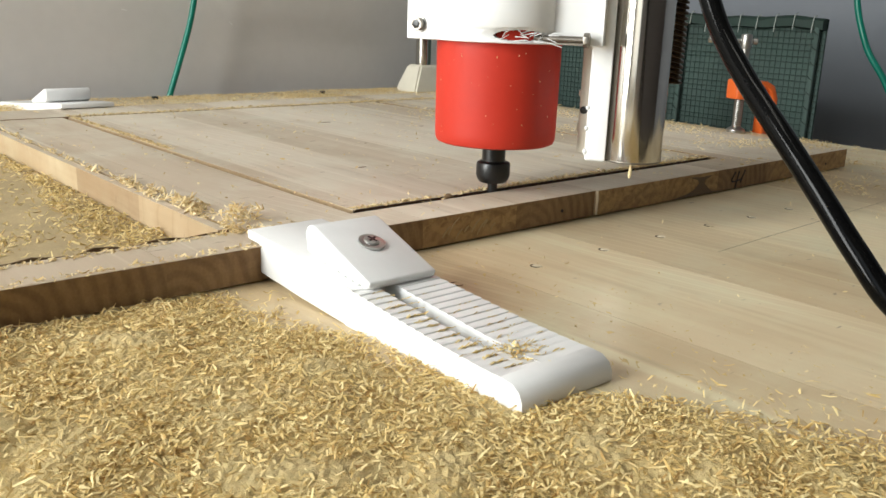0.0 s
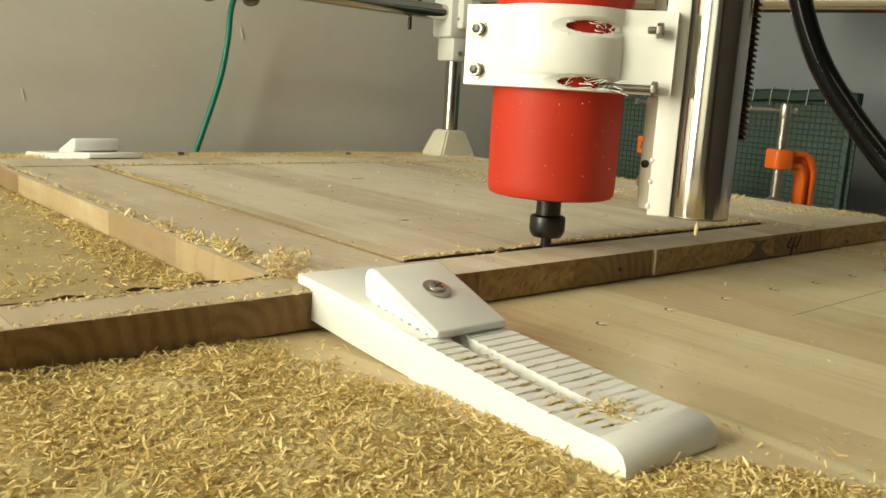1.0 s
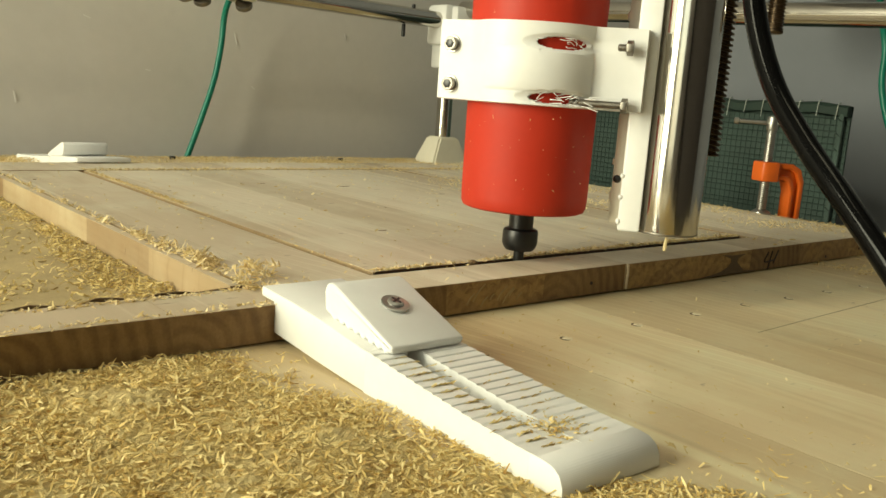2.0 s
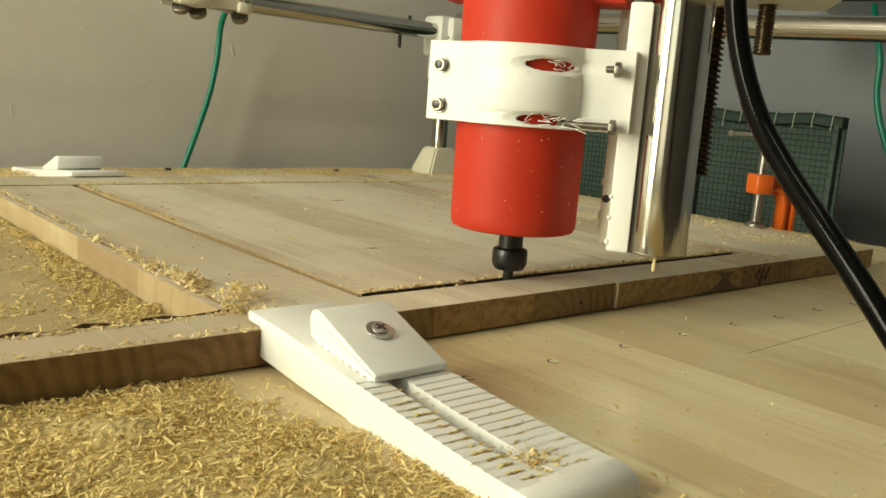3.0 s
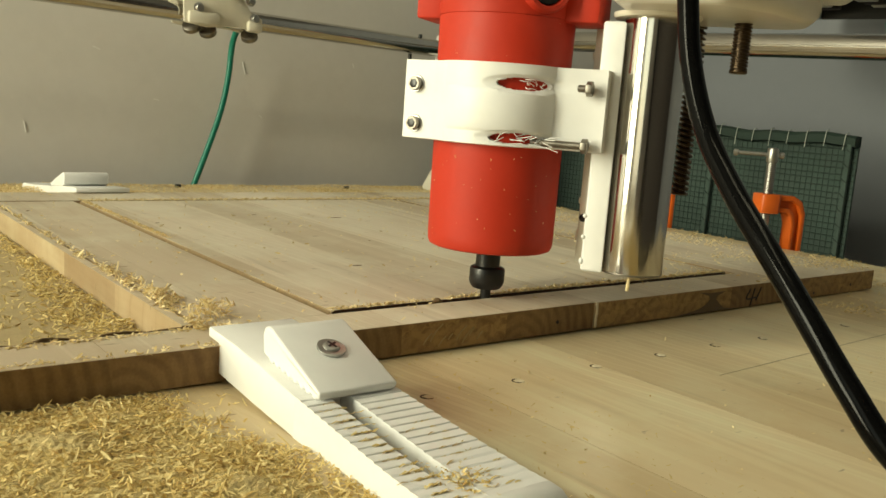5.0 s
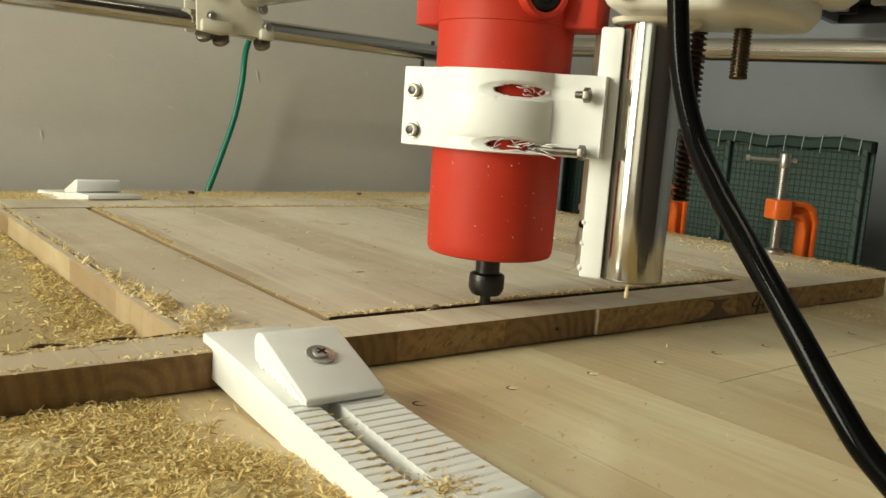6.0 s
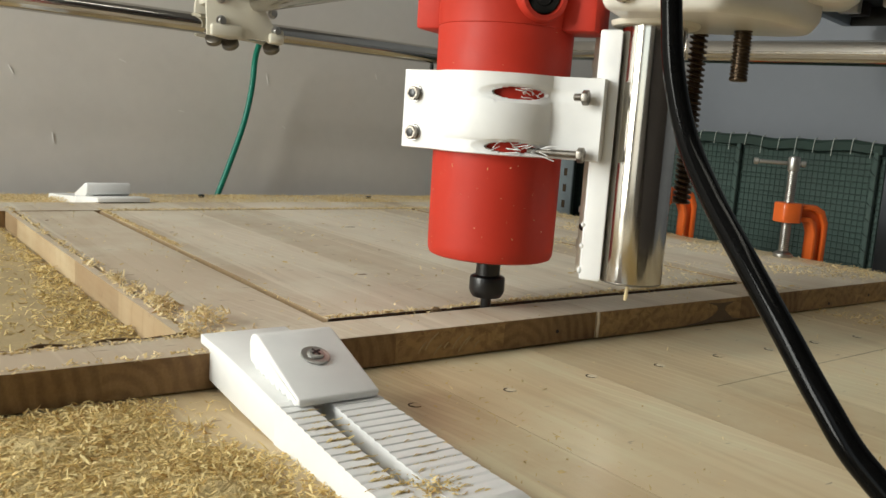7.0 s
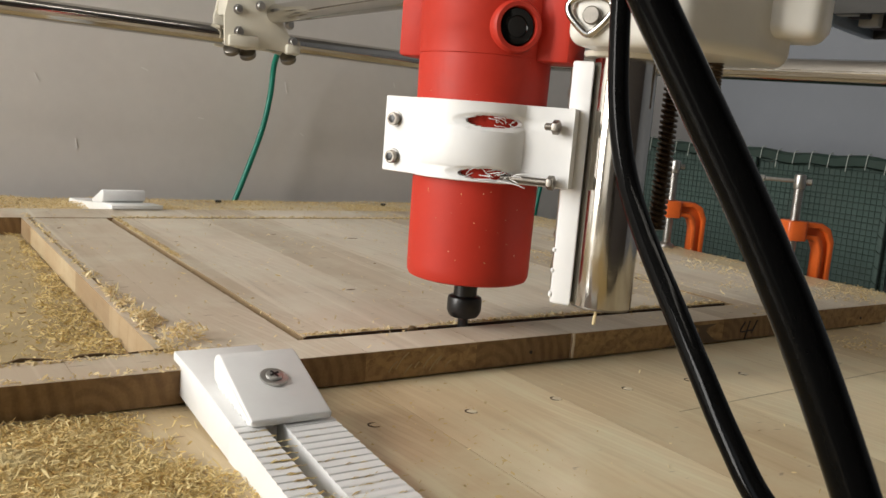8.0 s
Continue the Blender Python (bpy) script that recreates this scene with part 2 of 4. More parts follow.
DARKEDGE = plain("dark_brown_wood", (0.075, 0.042, 0.022), 0.8, var=0.5, scale=160)
TANCUT = plain("tan_cut_wood", (0.36, 0.25, 0.135), 0.8, var=0.45, scale=120)
DARKCUT = plain("brown_cut_wood", (0.22, 0.14, 0.068), 0.8, var=0.45, scale=120)
TORN = plain("torn_wood", (0.46, 0.34, 0.17), 0.85, var=0.3, scale=300)
PENCIL = plain("pencil_line", (0.30, 0.235, 0.155), 0.8)

# ---------------------------------------------------------------- mesh helpers
def mesh_object(name, bm, mat, smooth=40):
    me = bpy.data.meshes.new(name)
    bmesh.ops.recalc_face_normals(bm, faces=bm.faces)
    for e in bm.edges:
        e.smooth = len(e.link_faces) == 2 and e.calc_face_angle(0) < radians(smooth)
    for f in bm.faces:
        f.smooth = smooth > 0
    bm.to_mesh(me)
    bm.free()
    me.materials.append(mat)
    return new(name, me)


def part(name, bm, mat, parent=None, label="", smooth=40):
    ob = mesh_object(name, bm, mat, smooth)
    ob.parent = parent
    return tagged(ob, label)


def thing(name, at, label, category, group="", kind=""):
    e = new(name)
    e.empty_display_size = 0.02
    e.matrix_world = at if isinstance(at, Matrix) else Matrix.Translation(at)
    return tagged(e, label, category, group, kind)


def box(x0, x1, y0, y1, z0, z1, bevel=0.0, seg=2, bm=None):
    own = bmesh.new()
    bmesh.ops.create_cube(own, size=1)
    for v in own.verts:
        v.co = Vector(((x0 + x1) / 2 + v.co.x * (x1 - x0), (y0 + y1) / 2 + v.co.y * (y1 - y0), (z0 + z1) / 2 + v.co.z * (z1 - z0)))
    if bevel:
        bmesh.ops.bevel(own, geom=list(own.edges), offset=bevel, segments=seg, affect="EDGES", profile=0.5)
    return join(bm, own)


def join(bm, own):
    if bm is None:
        return own
    me = bpy.data.meshes.new("tmp")
    own.to_mesh(me)
    own.free()
    bm.from_mesh(me)
    bpy.data.meshes.remove(me)
    return bm


def lathe(profile, centre=(0, 0, 0), axis=(0, 0, 1), seg=32, bm=None, caps=True):
    """Profile of (radius, height) turned round the axis through centre."""
    own = bmesh.new()
    q = Vector((0, 0, 1)).rotation_difference(Vector(axis).normalized()).to_matrix()
    rings = []
    for r, h in profile:
        rings.append([own.verts.new(q @ Vector((r * math.cos(a), r * math.sin(a), h)) + Vector(centre)) for a in (2 * math.pi * i / seg for i in range(seg))])
    for a, b in zip(rings, rings[1:]):
        for i in range(seg):
            own.faces.new((a[i], a[(i + 1) % seg], b[(i + 1) % seg], b[i]))
    if caps:
        own.faces.new(rings[0][::-1])
        own.faces.new(rings[-1])
    return join(bm, own)


def rod(a, b, r, seg=20, bm=None, bevel=0.0006):
    a, b = Vector(a), Vector(b)
    n = (b - a).length
    return lathe([(r - bevel, 0), (r, bevel), (r, bevel * 2), (r, n - bevel * 2), (r, n - bevel), (r - bevel, n)], a, b - a, seg, bm)


def sweep(points, r, seg=12, bm=None, steps=10):
    """A round cord through the points (Catmull-Rom)."""
    P = [Vector(p) for p in points]
    P = [2 * P[0] - P[1]] + P + [2 * P[-1] - P[-2]]
    line = []
    for i in range(1, len(P) - 2):
        for s in range(steps):
            t = s / steps
            p0, p1, p2, p3 = P[i - 1 : i + 3]
            line.append(0.5 * (2 * p1 + (p2 - p0) * t + (2 * p0 - 5 * p1 + 4 * p2 - p3) * t * t + (3 * p1 - p0 - 3 * p2 + p3) * t**3))
    line.append(P[-2])
    own = bmesh.new()
    rings, side = [], Vector((0.31, 0.2, 0.93))
    for i, p in enumerate(line):
        d = (line[min(i + 1, len(line) - 1)] - line[max(i - 1, 0)]).normalized()
        side = (side - d * side.dot(d)).normalized()
        up = d.cross(side)
        rings.append([own.verts.new(p + r * (math.cos(a) * side + math.sin(a) * up)) for a in (2 * math.pi * j / seg for j in range(seg))])
    for a, b in zip(rings, rings[1:]):
        for j in range(seg):
            own.faces.new((a[j], a[(j + 1) % seg], b[(j + 1) % seg], b[j]))
    own.faces.new(rings[0][::-1])
    own.faces.new(rings[-1])
    return join(bm, own)


def extrude(outline, z0, z1, to=None, bevel=0.0, seg=2, bm=None):
    """A flat outline of (a, b) raised from z0 to z1; to maps (a, b, c) into place."""
    own = bmesh.new()
    lo = [own.verts.new((a, b, z0)) for a, b in outline]
    hi = [own.verts.new((a, b, z1)) for a, b in outline]
    n = len(outline)
    own.faces.new(lo[::-1])
    own.faces.new(hi)
    for i in range(n):
        own.faces.new((lo[i], lo[(i + 1) % n], hi[(i + 1) % n], hi[i]))
    if bevel:
        own.normal_update()
        sharp = [e for e in own.edges if e.calc_face_angle(0) > radians(35)]
        bmesh.ops.bevel(own, geom=sharp, offset=bevel, segments=seg, affect="EDGES", profile=0.5)
    if to is not None:
        for v in own.verts:
            v.co = Vector(to(*v.co))
    return join(bm, own)


def thread(top, bottom, r, pitch, depth, seg=16):
    """An upright rod with ridges that lean like a screw thread."""
    n = top[2] - bottom[2]
    prof = [(r * 0.8, 0), (r, 0.0006)]
    for i in range(int(n / pitch)):
        h = 0.001 + i * pitch
        prof += [(r, h + pitch * 0.12), (r, h + pitch * 0.45), (r - depth, h + pitch * 0.62), (r - depth, h + pitch * 0.93)]
    own = lathe(prof, (0, 0, 0), (0, 0, 1), seg)
    for v in own.verts:
        if v.co.z > 0.002:
            v.co.z += pitch * 0.5 * v.co.y / r
        v.co += Vector(bottom)
    return own


def hexagon(r):
    return [(r * math.cos(a), r * math.sin(a)) for a in (math.pi / 3 * i for i in range(6))]


# ---------------------------------------------------------------- room
def setting(name, bm, mat, label, category):
    return tagged(mesh_object(name, bm, mat, 0), label, category, "", "structure")


FLOOR_Z, CEIL_Z = -0.75, 1.75
WX0, WX1, WY0, WY1 = -2.0, 1.30, -2.2, 0.83
setting("floor", box(WX0 - 0.1, WX1 + 0.1, WY0 - 0.1, WY1 + 0.1, FLOOR_Z - 0.1, FLOOR_Z), CONCRETE, "bare grey concrete workshop floor", "floor")
setting("ceiling", box(WX0 - 0.1, WX1 + 0.1, WY0 - 0.1, WY1 + 0.1, CEIL_Z, CEIL_Z + 0.1), CEIL, "plain grey painted ceiling", "ceiling")
wall_n = setting("wall_north", box(WX0, WX1, WY1, WY1 + 0.1, FLOOR_Z, CEIL_Z), WALL_A, "grey painted plaster wall with small scuffs", "wall")
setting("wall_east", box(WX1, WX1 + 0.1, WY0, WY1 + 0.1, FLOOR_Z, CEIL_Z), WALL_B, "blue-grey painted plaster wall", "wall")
# unseen side: an added dark wall, so the steel reflects dark and fill drops
setting("wall_south", box(WX0, WX1, WY0 - 0.1, WY0, FLOOR_Z, CEIL_Z), DARKWALL, "unseen dark brown wall added behind the view", "wall")
_w = box(WX0 - 0.1, WX0, WY0 - 0.1, -1.14, FLOOR_Z, CEIL_Z)
box(WX0 - 0.1, WX0, -0.36, -0.02, FLOOR_Z, CEIL_Z, bm=_w)
box(WX0 - 0.1, WX0, 0.62, WY1 + 0.1, FLOOR_Z, CEIL_Z, bm=_w)
for y0, y1 in ((-1.14, -0.36), (-0.02, 0.62)):
    box(WX0 - 0.1, WX0, y0, y1, FLOOR_Z, -0.2, bm=_w)
    box(WX0 - 0.1, WX0, y0, y1, 1.6, CEIL_Z, bm=_w)
setting("wall_west", _w, WALL_A, "grey painted wall with two tall window openings", "wall")


# ---------------------------------------------------------------- camera-side geometry: bed, panel
BX0, BX1, BY0, BY1 = -0.60, 0.688, -0.50, 0.775
bed = thing("work_bed", (0, 0, 0), "pale glued wooden machine bed dusted with shavings", "workbench")
part("apron", box(BX0, BX1, BY0, BY1, -0.05, -0.0222), BED, bed)
for lx in (BX0 + 0.04, BX1 - 0.06):
    for ly in (BY0 + 0.04, BY1 - 0.06):
        part("leg", box(lx - 0.03, lx + 0.03, ly - 0.03, ly + 0.03, FLOOR_Z, -0.05, 0.002), BED, bed)

T = 0.018
panel = thing("wooden_board", (0, 0, 0), "pale glued wooden panel with milled grooves and cut-out", "wooden panel")

# far and front clamps, printed in white plastic
def step_clamp(m, label, left=-0.0265, right=0.0162):
    """A printed hold-down: a toothed sloping base with a slot, a wedge pad and a screw. Its nose points along +y, its end along -y."""
    c = thing("hold_down_clamp", m, label, "clamp", "hold-down clamps")
    slot0, slot1 = left + 0.0120, left + 0.0205
    bm = bmesh.new()
    # side outlines (y, z); the base has a nose that lies on the panel
    tops = [(-0.0215, 0.0238), (-0.050, 0.0224), (-0.072, 0.0204), (-0.1052, 0.0166)]
    nose = [(-0.0215, 0.0192), (-0.0325, 0.0186), (-0.0328, 0.0050), (-0.068, 0.0022), (-0.1052, 0.0)]
    front = tops + nose[::-1]
    flip = lambda a, b, z: (z, a, b)
    extrude(front[::-1], left, right, flip, 0.0008, 2, bm)

    def slope(q):
        return float(np.interp(-q, [0.105, 0.135, 0.165, 0.185, 0.199], [0.0166, 0.0138, 0.0112, 0.0101, 0.0098]))

    # soft steps, each one rising slowly and falling short
    teeth, y = [], -0.105
    while y > -0.194:
        teeth += [(y, slope(y) - 0.00008), (y - 0.0013, slope(y)), (y - 0.0026, slope(y) + 0.00003), (y - 0.0038, slope(y)), (y - 0.0048, slope(y) - 0.00008)]
        y -= 0.0052
    for x0, x1 in ((left, slot0), (slot1, right)):
        extrude((teeth + [(-0.1972, 0.0096), (-0.1972, 0.0), (-0.105, 0.0)])[::-1], x0, x1, flip, 0.0, 2, bm)
    # closed end with a rounded nose, level with the arms' sides
    end = [(-0.1945, 0.0097), (-0.1990, 0.0100), (-0.2040, 0.0094), (-0.2072, 0.0074), (-0.2088, 0.0042), (-0.2092, 0.0008), (-0.2086, 0.0), (-0.1945, 0.0)]
    extrude(end[::-1], left - 0.0002, right + 0.0002, flip, 0.0005, 2, bm)
    extrude([(-0.1790, 0.0101), (-0.1955, 0.0097), (-0.1955, 0.0), (-0.1790, 0.0)][::-1], slot0 - 0.0003, slot1 + 0.0003, flip, 0.0, 2, bm)
    # the toothed end is a little wider than the head
    for v in bm.verts:
        if v.co.y < -0.106:
            v.co.x += (-0.106 - v.co.y) / 0.103 * (0.0035 if v.co.x > 0 else -0.0006)
    part("base", bm, WHITE, c)
    # wedge pad, thick towards the nose, thin at its end, notched beneath
    lower = [(-0.1135, 0.0163)]
    y = -0.1125
    while y < -0.074:
        z = float(np.interp(-y, [0.072, 0.105, 0.155], [0.0204, 0.0166, 0.0122])) + 0.0002
        lower += [(y, z + 0.0013), (y + 0.0010, z), (y + 0.0036, z), (y + 0.0046, z + 0.0013)]
        y += 0.0052
    pad = lower + [(-0.0668, 0.0228), (-0.0655, 0.0308), (-0.0668, 0.0342), (-0.0700, 0.0352), (-0.0735, 0.0346), (-0.1145, 0.0196)]
    part("wedge_pad", extrude(pad, -0.0212, right - 0.0012, flip, 0.0012, 3), WHITE, c)
    # screw head on its washer, tilted like the pad
    ax = Vector((0, -0.345, 0.938)).normalized()
    at = Vector((-0.0025, -0.0900, 0.0286))
    part("washer", lathe([(0.0030, 0.0006), (0.0056, 0), (0.0061, 0.0003), (0.0061, 0.0010), (0.0056, 0.0013), (0.0030, 0.0013)], at, ax, 32, caps=False), STEEL, c, "grey steel washer")
    sc = part("screw_head", lathe([(0.0036, 0.0010), (0.0037, 0.0016), (0.0031, 0.0022), (0.0018, 0.0025)], at, ax, 24), STEEL, c, "cross-slotted zinc screw head")
    # raised black cross in place of the shade in the screw's recess
    slot = box(-0.0023, 0.0023, -0.0005, 0.0005, 0.0018, 0.00268)
    box(-0.0005, 0.0005, -0.0023, 0.0023, 0.0018, 0.00268, bm=slot)
    q = Vector((0, 0, 1)).rotation_difference(ax).to_matrix().to_4x4()
    slot.transform(Matrix.Translation(at) @ q @ pose(0, 0, 0, 0, 0, 25))
    part("screw_recess", slot, BLACK, sc)
    return c


step_clamp(pose(-0.054, 0, 0, 0, 0, -0.5), "white printed toothed clamp screwed down over the panel edge")
# the far one is turned round and holds the panel's rear edge
step_clamp(pose(0.040, 0.512, 0.0, 0, 0, 182), "white printed clamp half buried in shavings, holding panel edge", -0.028, 0.027)

# ---------------------------------------------------------------- the moving head, as it stands midway
MX = 0.0137
AX, AY = 0.0933 + MX, 0.002
U, N = Vector((0.5, -0.866, 0)), Vector((-0.866, -0.5, 0))


def head(u, n, z):
    return Vector((AX, AY, float(z))) + float(u) * U + float(n) * N


HEAD = lambda a, b, z: head(a, b, z)

router = thing("trim_router", (AX, AY, 0.018), "red plastic trim router with black collet, cutting the panel", "router")


def under(ob, parent):
    """Parent without moving."""
    ob.parent = parent
    ob.matrix_parent_inverse = parent.matrix_world.inverted() if parent.type == "EMPTY" else Matrix()
    return ob


def rpart(name, bm, mat, parent=None, label="", smooth=40):
    ob = mesh_object(name, bm, mat, smooth)
    return tagged(under(ob, parent), label)


bpy.context.view_layer.update()
c0 = (AX, AY, 0)
rpart("motor_housing", lathe([(0.012, 0.0497), (0.0345, 0.0497), (0.0366, 0.0506), (0.0376, 0.0528), (0.0379, 0.058), (0.0383, 0.112), (0.0392, 0.1575), (0.0396, 0.182), (0.0393, 0.183)], c0, seg=72), RED, router, "smooth red motor housing")
rpart("upper_housing", lathe([(0.0394, 0.183), (0.0398, 0.1834), (0.0400, 0.197), (0.0402, 0.1975), (0.0408, 0.26), (0.036, 0.29), (0.030, 0.30)], c0, seg=72), RED, router)
for u0, u1 in ((-0.0530, -0.034), (0.034, 0.0565)):
    rpart("side_lug", extrude([(u0, -0.017), (u1, -0.017), (u1, 0.013), (u0, 0.013)], 0.1815, 0.262, HEAD, 0.0022), RED, router)
# brush cap: a red collar with a dark recessed cap
cap_dir = (0.73 * U + 0.68 * N).normalized()
cap_at = Vector((AX, AY, 0.199)) + cap_dir * 0.0345
rpart("brush_collar", lathe([(0.0135, -0.004), (0.0148, 0.0), (0.0145, 0.0085), (0.0135, 0.0097), (0.0112, 0.0097), (0.0108, 0.0085), (0.0106, -0.002)], cap_at, cap_dir, 40, caps=False), RED, router)
rpart("brush_cap", lathe([(0.0106, 0.000), (0.0106, 0.0062), (0.0098, 0.0076), (0.0062, 0.0078), (0.0056, 0.0070), (0.0004, 0.0070)], cap_at, cap_dir, 32), RUBBER, router, "black round brush cap")
rpart("collet_shaft", lathe([(0.0074, 0.034), (0.0074, 0.0460), (0.0105, 0.0462), (0.0105, 0.0502)], c0, seg=32), BLACK, router, "black steel shaft")
nutp = [(0.0060, 0.0238), (0.0086, 0.0242), (0.0100, 0.0262), (0.0108, 0.0285), (0.0108, 0.0352), (0.0104, 0.0366), (0.0090, 0.0374), (0.0074, 0.0377)]
rpart("collet_nut", lathe(nutp, c0, seg=40), BLACK, router, "black collet nut")
rpart("cutter_bit", lathe([(0.0030, 0.006), (0.0032, 0.0065), (0.0032, 0.0243), (0.0050, 0.0243), (0.0050, 0.0250)], c0, seg=20), BLACK, router, "dark steel cutter")

# ---- white mount that grips the router
mount = thing("router_mount", (AX, AY, 0.134), "white printed router mount with bolts and slots", "mount")
bpy.context.view_layer.update()


def arc(r, a0, a1, n):
    return [(r * math.cos(radians(a0 + (a1 - a0) * i / n)), r * math.sin(radians(a0 + (a1 - a0) * i / n))) for i in range(n + 1)]


R_OUT, R_IN = 0.0440, 0.0392
inner = arc(0.0366, 8, 172, 36)
SLOTS = ((54.0, 22.0, 0.1460, 0.0034), (57.0, 22.0, 0.1163, 0.0030))
ANGLES = np.linspace(116, 30, 110)


def band_radius(g, z):
    """Outer radius of the band: a soft swelling between two lens-shaped slots that open onto the housing."""
    h = np.clip((z - 0.1195) / 0.0235, 0, 1)
    r = R_OUT + 0.0022 * math.sin(math.pi * h) ** 0.5 * math.sin(math.pi * (116 - g) / 86) ** 0.7
    for ac, ha, zc, hz in SLOTS:
        d = ((g - ac) / ha) ** 2 + ((z - zc) / hz) ** 2
        if d < 1:
            return 0.0368
        if d < 2.2:
            r = min(r, R_OUT - 0.0016 * (2.2 - d) / 1.2)
    return r


band = bmesh.new()
levels = sorted(set(np.round(np.concatenate([np.arange(0.1117, 0.1215, 0.0005), np.arange(0.1215, 0.1420, 0.0016), np.arange(0.1420, 0.1567, 0.0005), [0.1567]]), 5)))
rings = []
for z in levels:
    edge = 0.0012 if z in (levels[0], levels[-1]) else 0.0
    curve = [((band_radius(g, z) - edge) * math.cos(radians(g)), (band_radius(g, z) - edge) * math.sin(radians(g))) for g in ANGLES]
    shape = [(-0.0502 + edge, 0.004), (-0.0502 + edge, 0.0274 - edge), (-0.0310, 0.0314 - edge), (-0.0252, 0.0338 - edge), (-0.0200, 0.0392 - edge)] + curve + [(0.0425, 0.0200 - edge), (0.0662 - edge, 0.0200 - edge), (0.0662 - edge, 0.0125), (0.0440, 0.0125), (0.0420, 0.004)] + inner
    rings.append([band.verts.new(head(u_, n_, z)) for u_, n_ in shape])
for lo_, hi_ in zip(rings, rings[1:]):
    for i in range(len(lo_)):
        j = (i + 1) % len(lo_)
        band.faces.new((lo_[i], lo_[j], hi_[j], hi_[i]))
band.faces.new(rings[0][::-1])
band.faces.new(rings[-1])
rpart("clamp_band", band, WHITE, mount, smooth=35)
extrude_back = [(-0.0500, -0.016), (-0.0500, 0.0032), (-0.0395, 0.0032)] + arc(R_IN, 176, 364, 36)[0:37] + [(0.0395, 0.0032), (0.0480, 0.0032), (0.0480, -0.016), (0.043, -0.016)] + arc(R_OUT, 338, 202, 30) + [(-0.043, -0.016)]
rpart("rear_band", extrude(extrude_back, 0.1122, 0.1562, HEAD, 0), WHITE, mount)


def socket_bolt(at, d):
    b = rpart("socket_bolt", lathe([(0.0036, 0), (0.0039, 0.0004), (0.0039, 0.0036), (0.0036, 0.0041), (0.0023, 0.0041), (0.0023, 0.0014), (0.0, 0.0014)], at, d, 28), DULLSTEEL, mount, "steel socket-head bolt")
    w = mesh_object("bolt_washer", lathe([(0.0048, -0.0006), (0.0050, 0), (0.0046, 0.0005)], at, d, 28), STEEL)
    w.parent = b
    w.matrix_parent_inverse = b.matrix_world.inverted()
    # black disc on the head stands for the shade inside the socket
    h = mesh_object("bolt_socket", lathe([(0.0027, 0.0037), (0.0027, 0.0043), (0.0024, 0.0044)], at, d, 6), BLACK)
    h.parent = b
    h.matrix_parent_inverse = b.matrix_world.inverted()


flat_n = (-0.19 * U + 0.98 * N).normalized()
bpy.context.view_layer.update()
for z in (0.143, 0.1205):
    socket_bolt(head(-0.0418, 0.0292, z), flat_n)
# nuts on the short flange: a stub above, a long screw below that runs along the slot
for z, out in ((0.1458, 0.006), (0.1150, 0.030)):
    at = head(0.0575, 0.0215 + 0.004, z)
    d = -U
    bm = lathe([(0.0016, 0), (0.00195, 0.0004), (0.00195, out - 0.0004), (0.0016, out)], at, d, 14)
    for i in range(int((out - 0.001) / 0.0008)):
        bm = lathe([(0.0017, 0.0006 + i * 0.0008), (0.0022, 0.0009 + i * 0.0008), (0.0017, 0.0012 + i * 0.0008)], at, d, 12, bm=bm)
    rpart("screw_end", bm, DULLSTEEL, mount, "bare steel screw end")
    q = Vector((0, 0, 1)).rotation_difference(d).to_matrix().to_4x4()
    hx = extrude(hexagon(0.0042), -0.0022, 0.0012, None, 0.0003)
    hx.transform(Matrix.Translation(at) @ q)
    rpart("hex_nut", hx, DULLSTEEL, mount, "steel hexagon nut")
# loose plastic threads in the slots
rng = random.Random(4)
for z0 in (0.1463, 0.1167):
    bm = bmesh.new()
    for i in range(13):
        a = rng.uniform(34, 72)
        b = a + rng.uniform(-12, 12)
        m_ = (a + b) / 2
        z1, z2 = z0 + rng.uniform(-0.003, 0.003), z0 + rng.uniform(-0.003, 0.003)
        rr = 0.0422
        pts = [head(rr * math.cos(radians(g)), rr * math.sin(radians(g)), zz) + N * e for g, zz, e in ((a, z1, 0), (m_, (z1 + z2) / 2 + rng.uniform(-0.001, 0.001), 0.0015), (b, z2, 0))]
        sweep(pts, 0.00022, 5, bm, 4)
    if z0 < 0.13:
        for i in range(16):
            h = rng.uniform(0.018, 0.040)
            p = head(h, 0.036 + rng.uniform(-0.006, 0.002), 0.1152 + rng.uniform(-0.0025, 0.003))
            sweep([p, p + U * rng.uniform(0.003, 0.007) + Vector((0, 0, rng.uniform(-0.002, 0.002)))], 0.00025, 5, bm, 3)
    rpart("plastic_threads", bm, WHITE, mount, "thin stringy printed threads")

# ---- z axis: chrome tube, printed rail bar, carriage block, screws
tube_c = head(0.0855, -0.0030, 0)
ztube = thing("z_axis_tube", (tube_c.x, tube_c.y, 0.0445), "polished steel tube standing upright beside the router", "tube")
bpy.context.view_layer.update()
rpart("tube_wall", lathe([(0.0176, 0.0460), (0.0176, 0.06), (0.0176, 0.42), (0.0158, 0.42), (0.0158, 0.0460)], (tube_c.x, tube_c.y, 0), seg=72, caps=False), CHROME, ztube)
rpart("cut_end", lathe([(0.0158, 0.0460), (0.0158, 0.0452), (0.0162, 0.0447), (0.0170, 0.0447), (0.0176, 0.0453), (0.0176, 0.0460)], (tube_c.x, tube_c.y, 0), seg=72, caps=False), DULLSTEEL, ztube, "dull sawn end of the tube")
bar = thing("rail_bar", head(0.073, 0.024, 0.045), "white printed upright bar along the steel tube", "bracket")
bpy.context.view_layer.update()
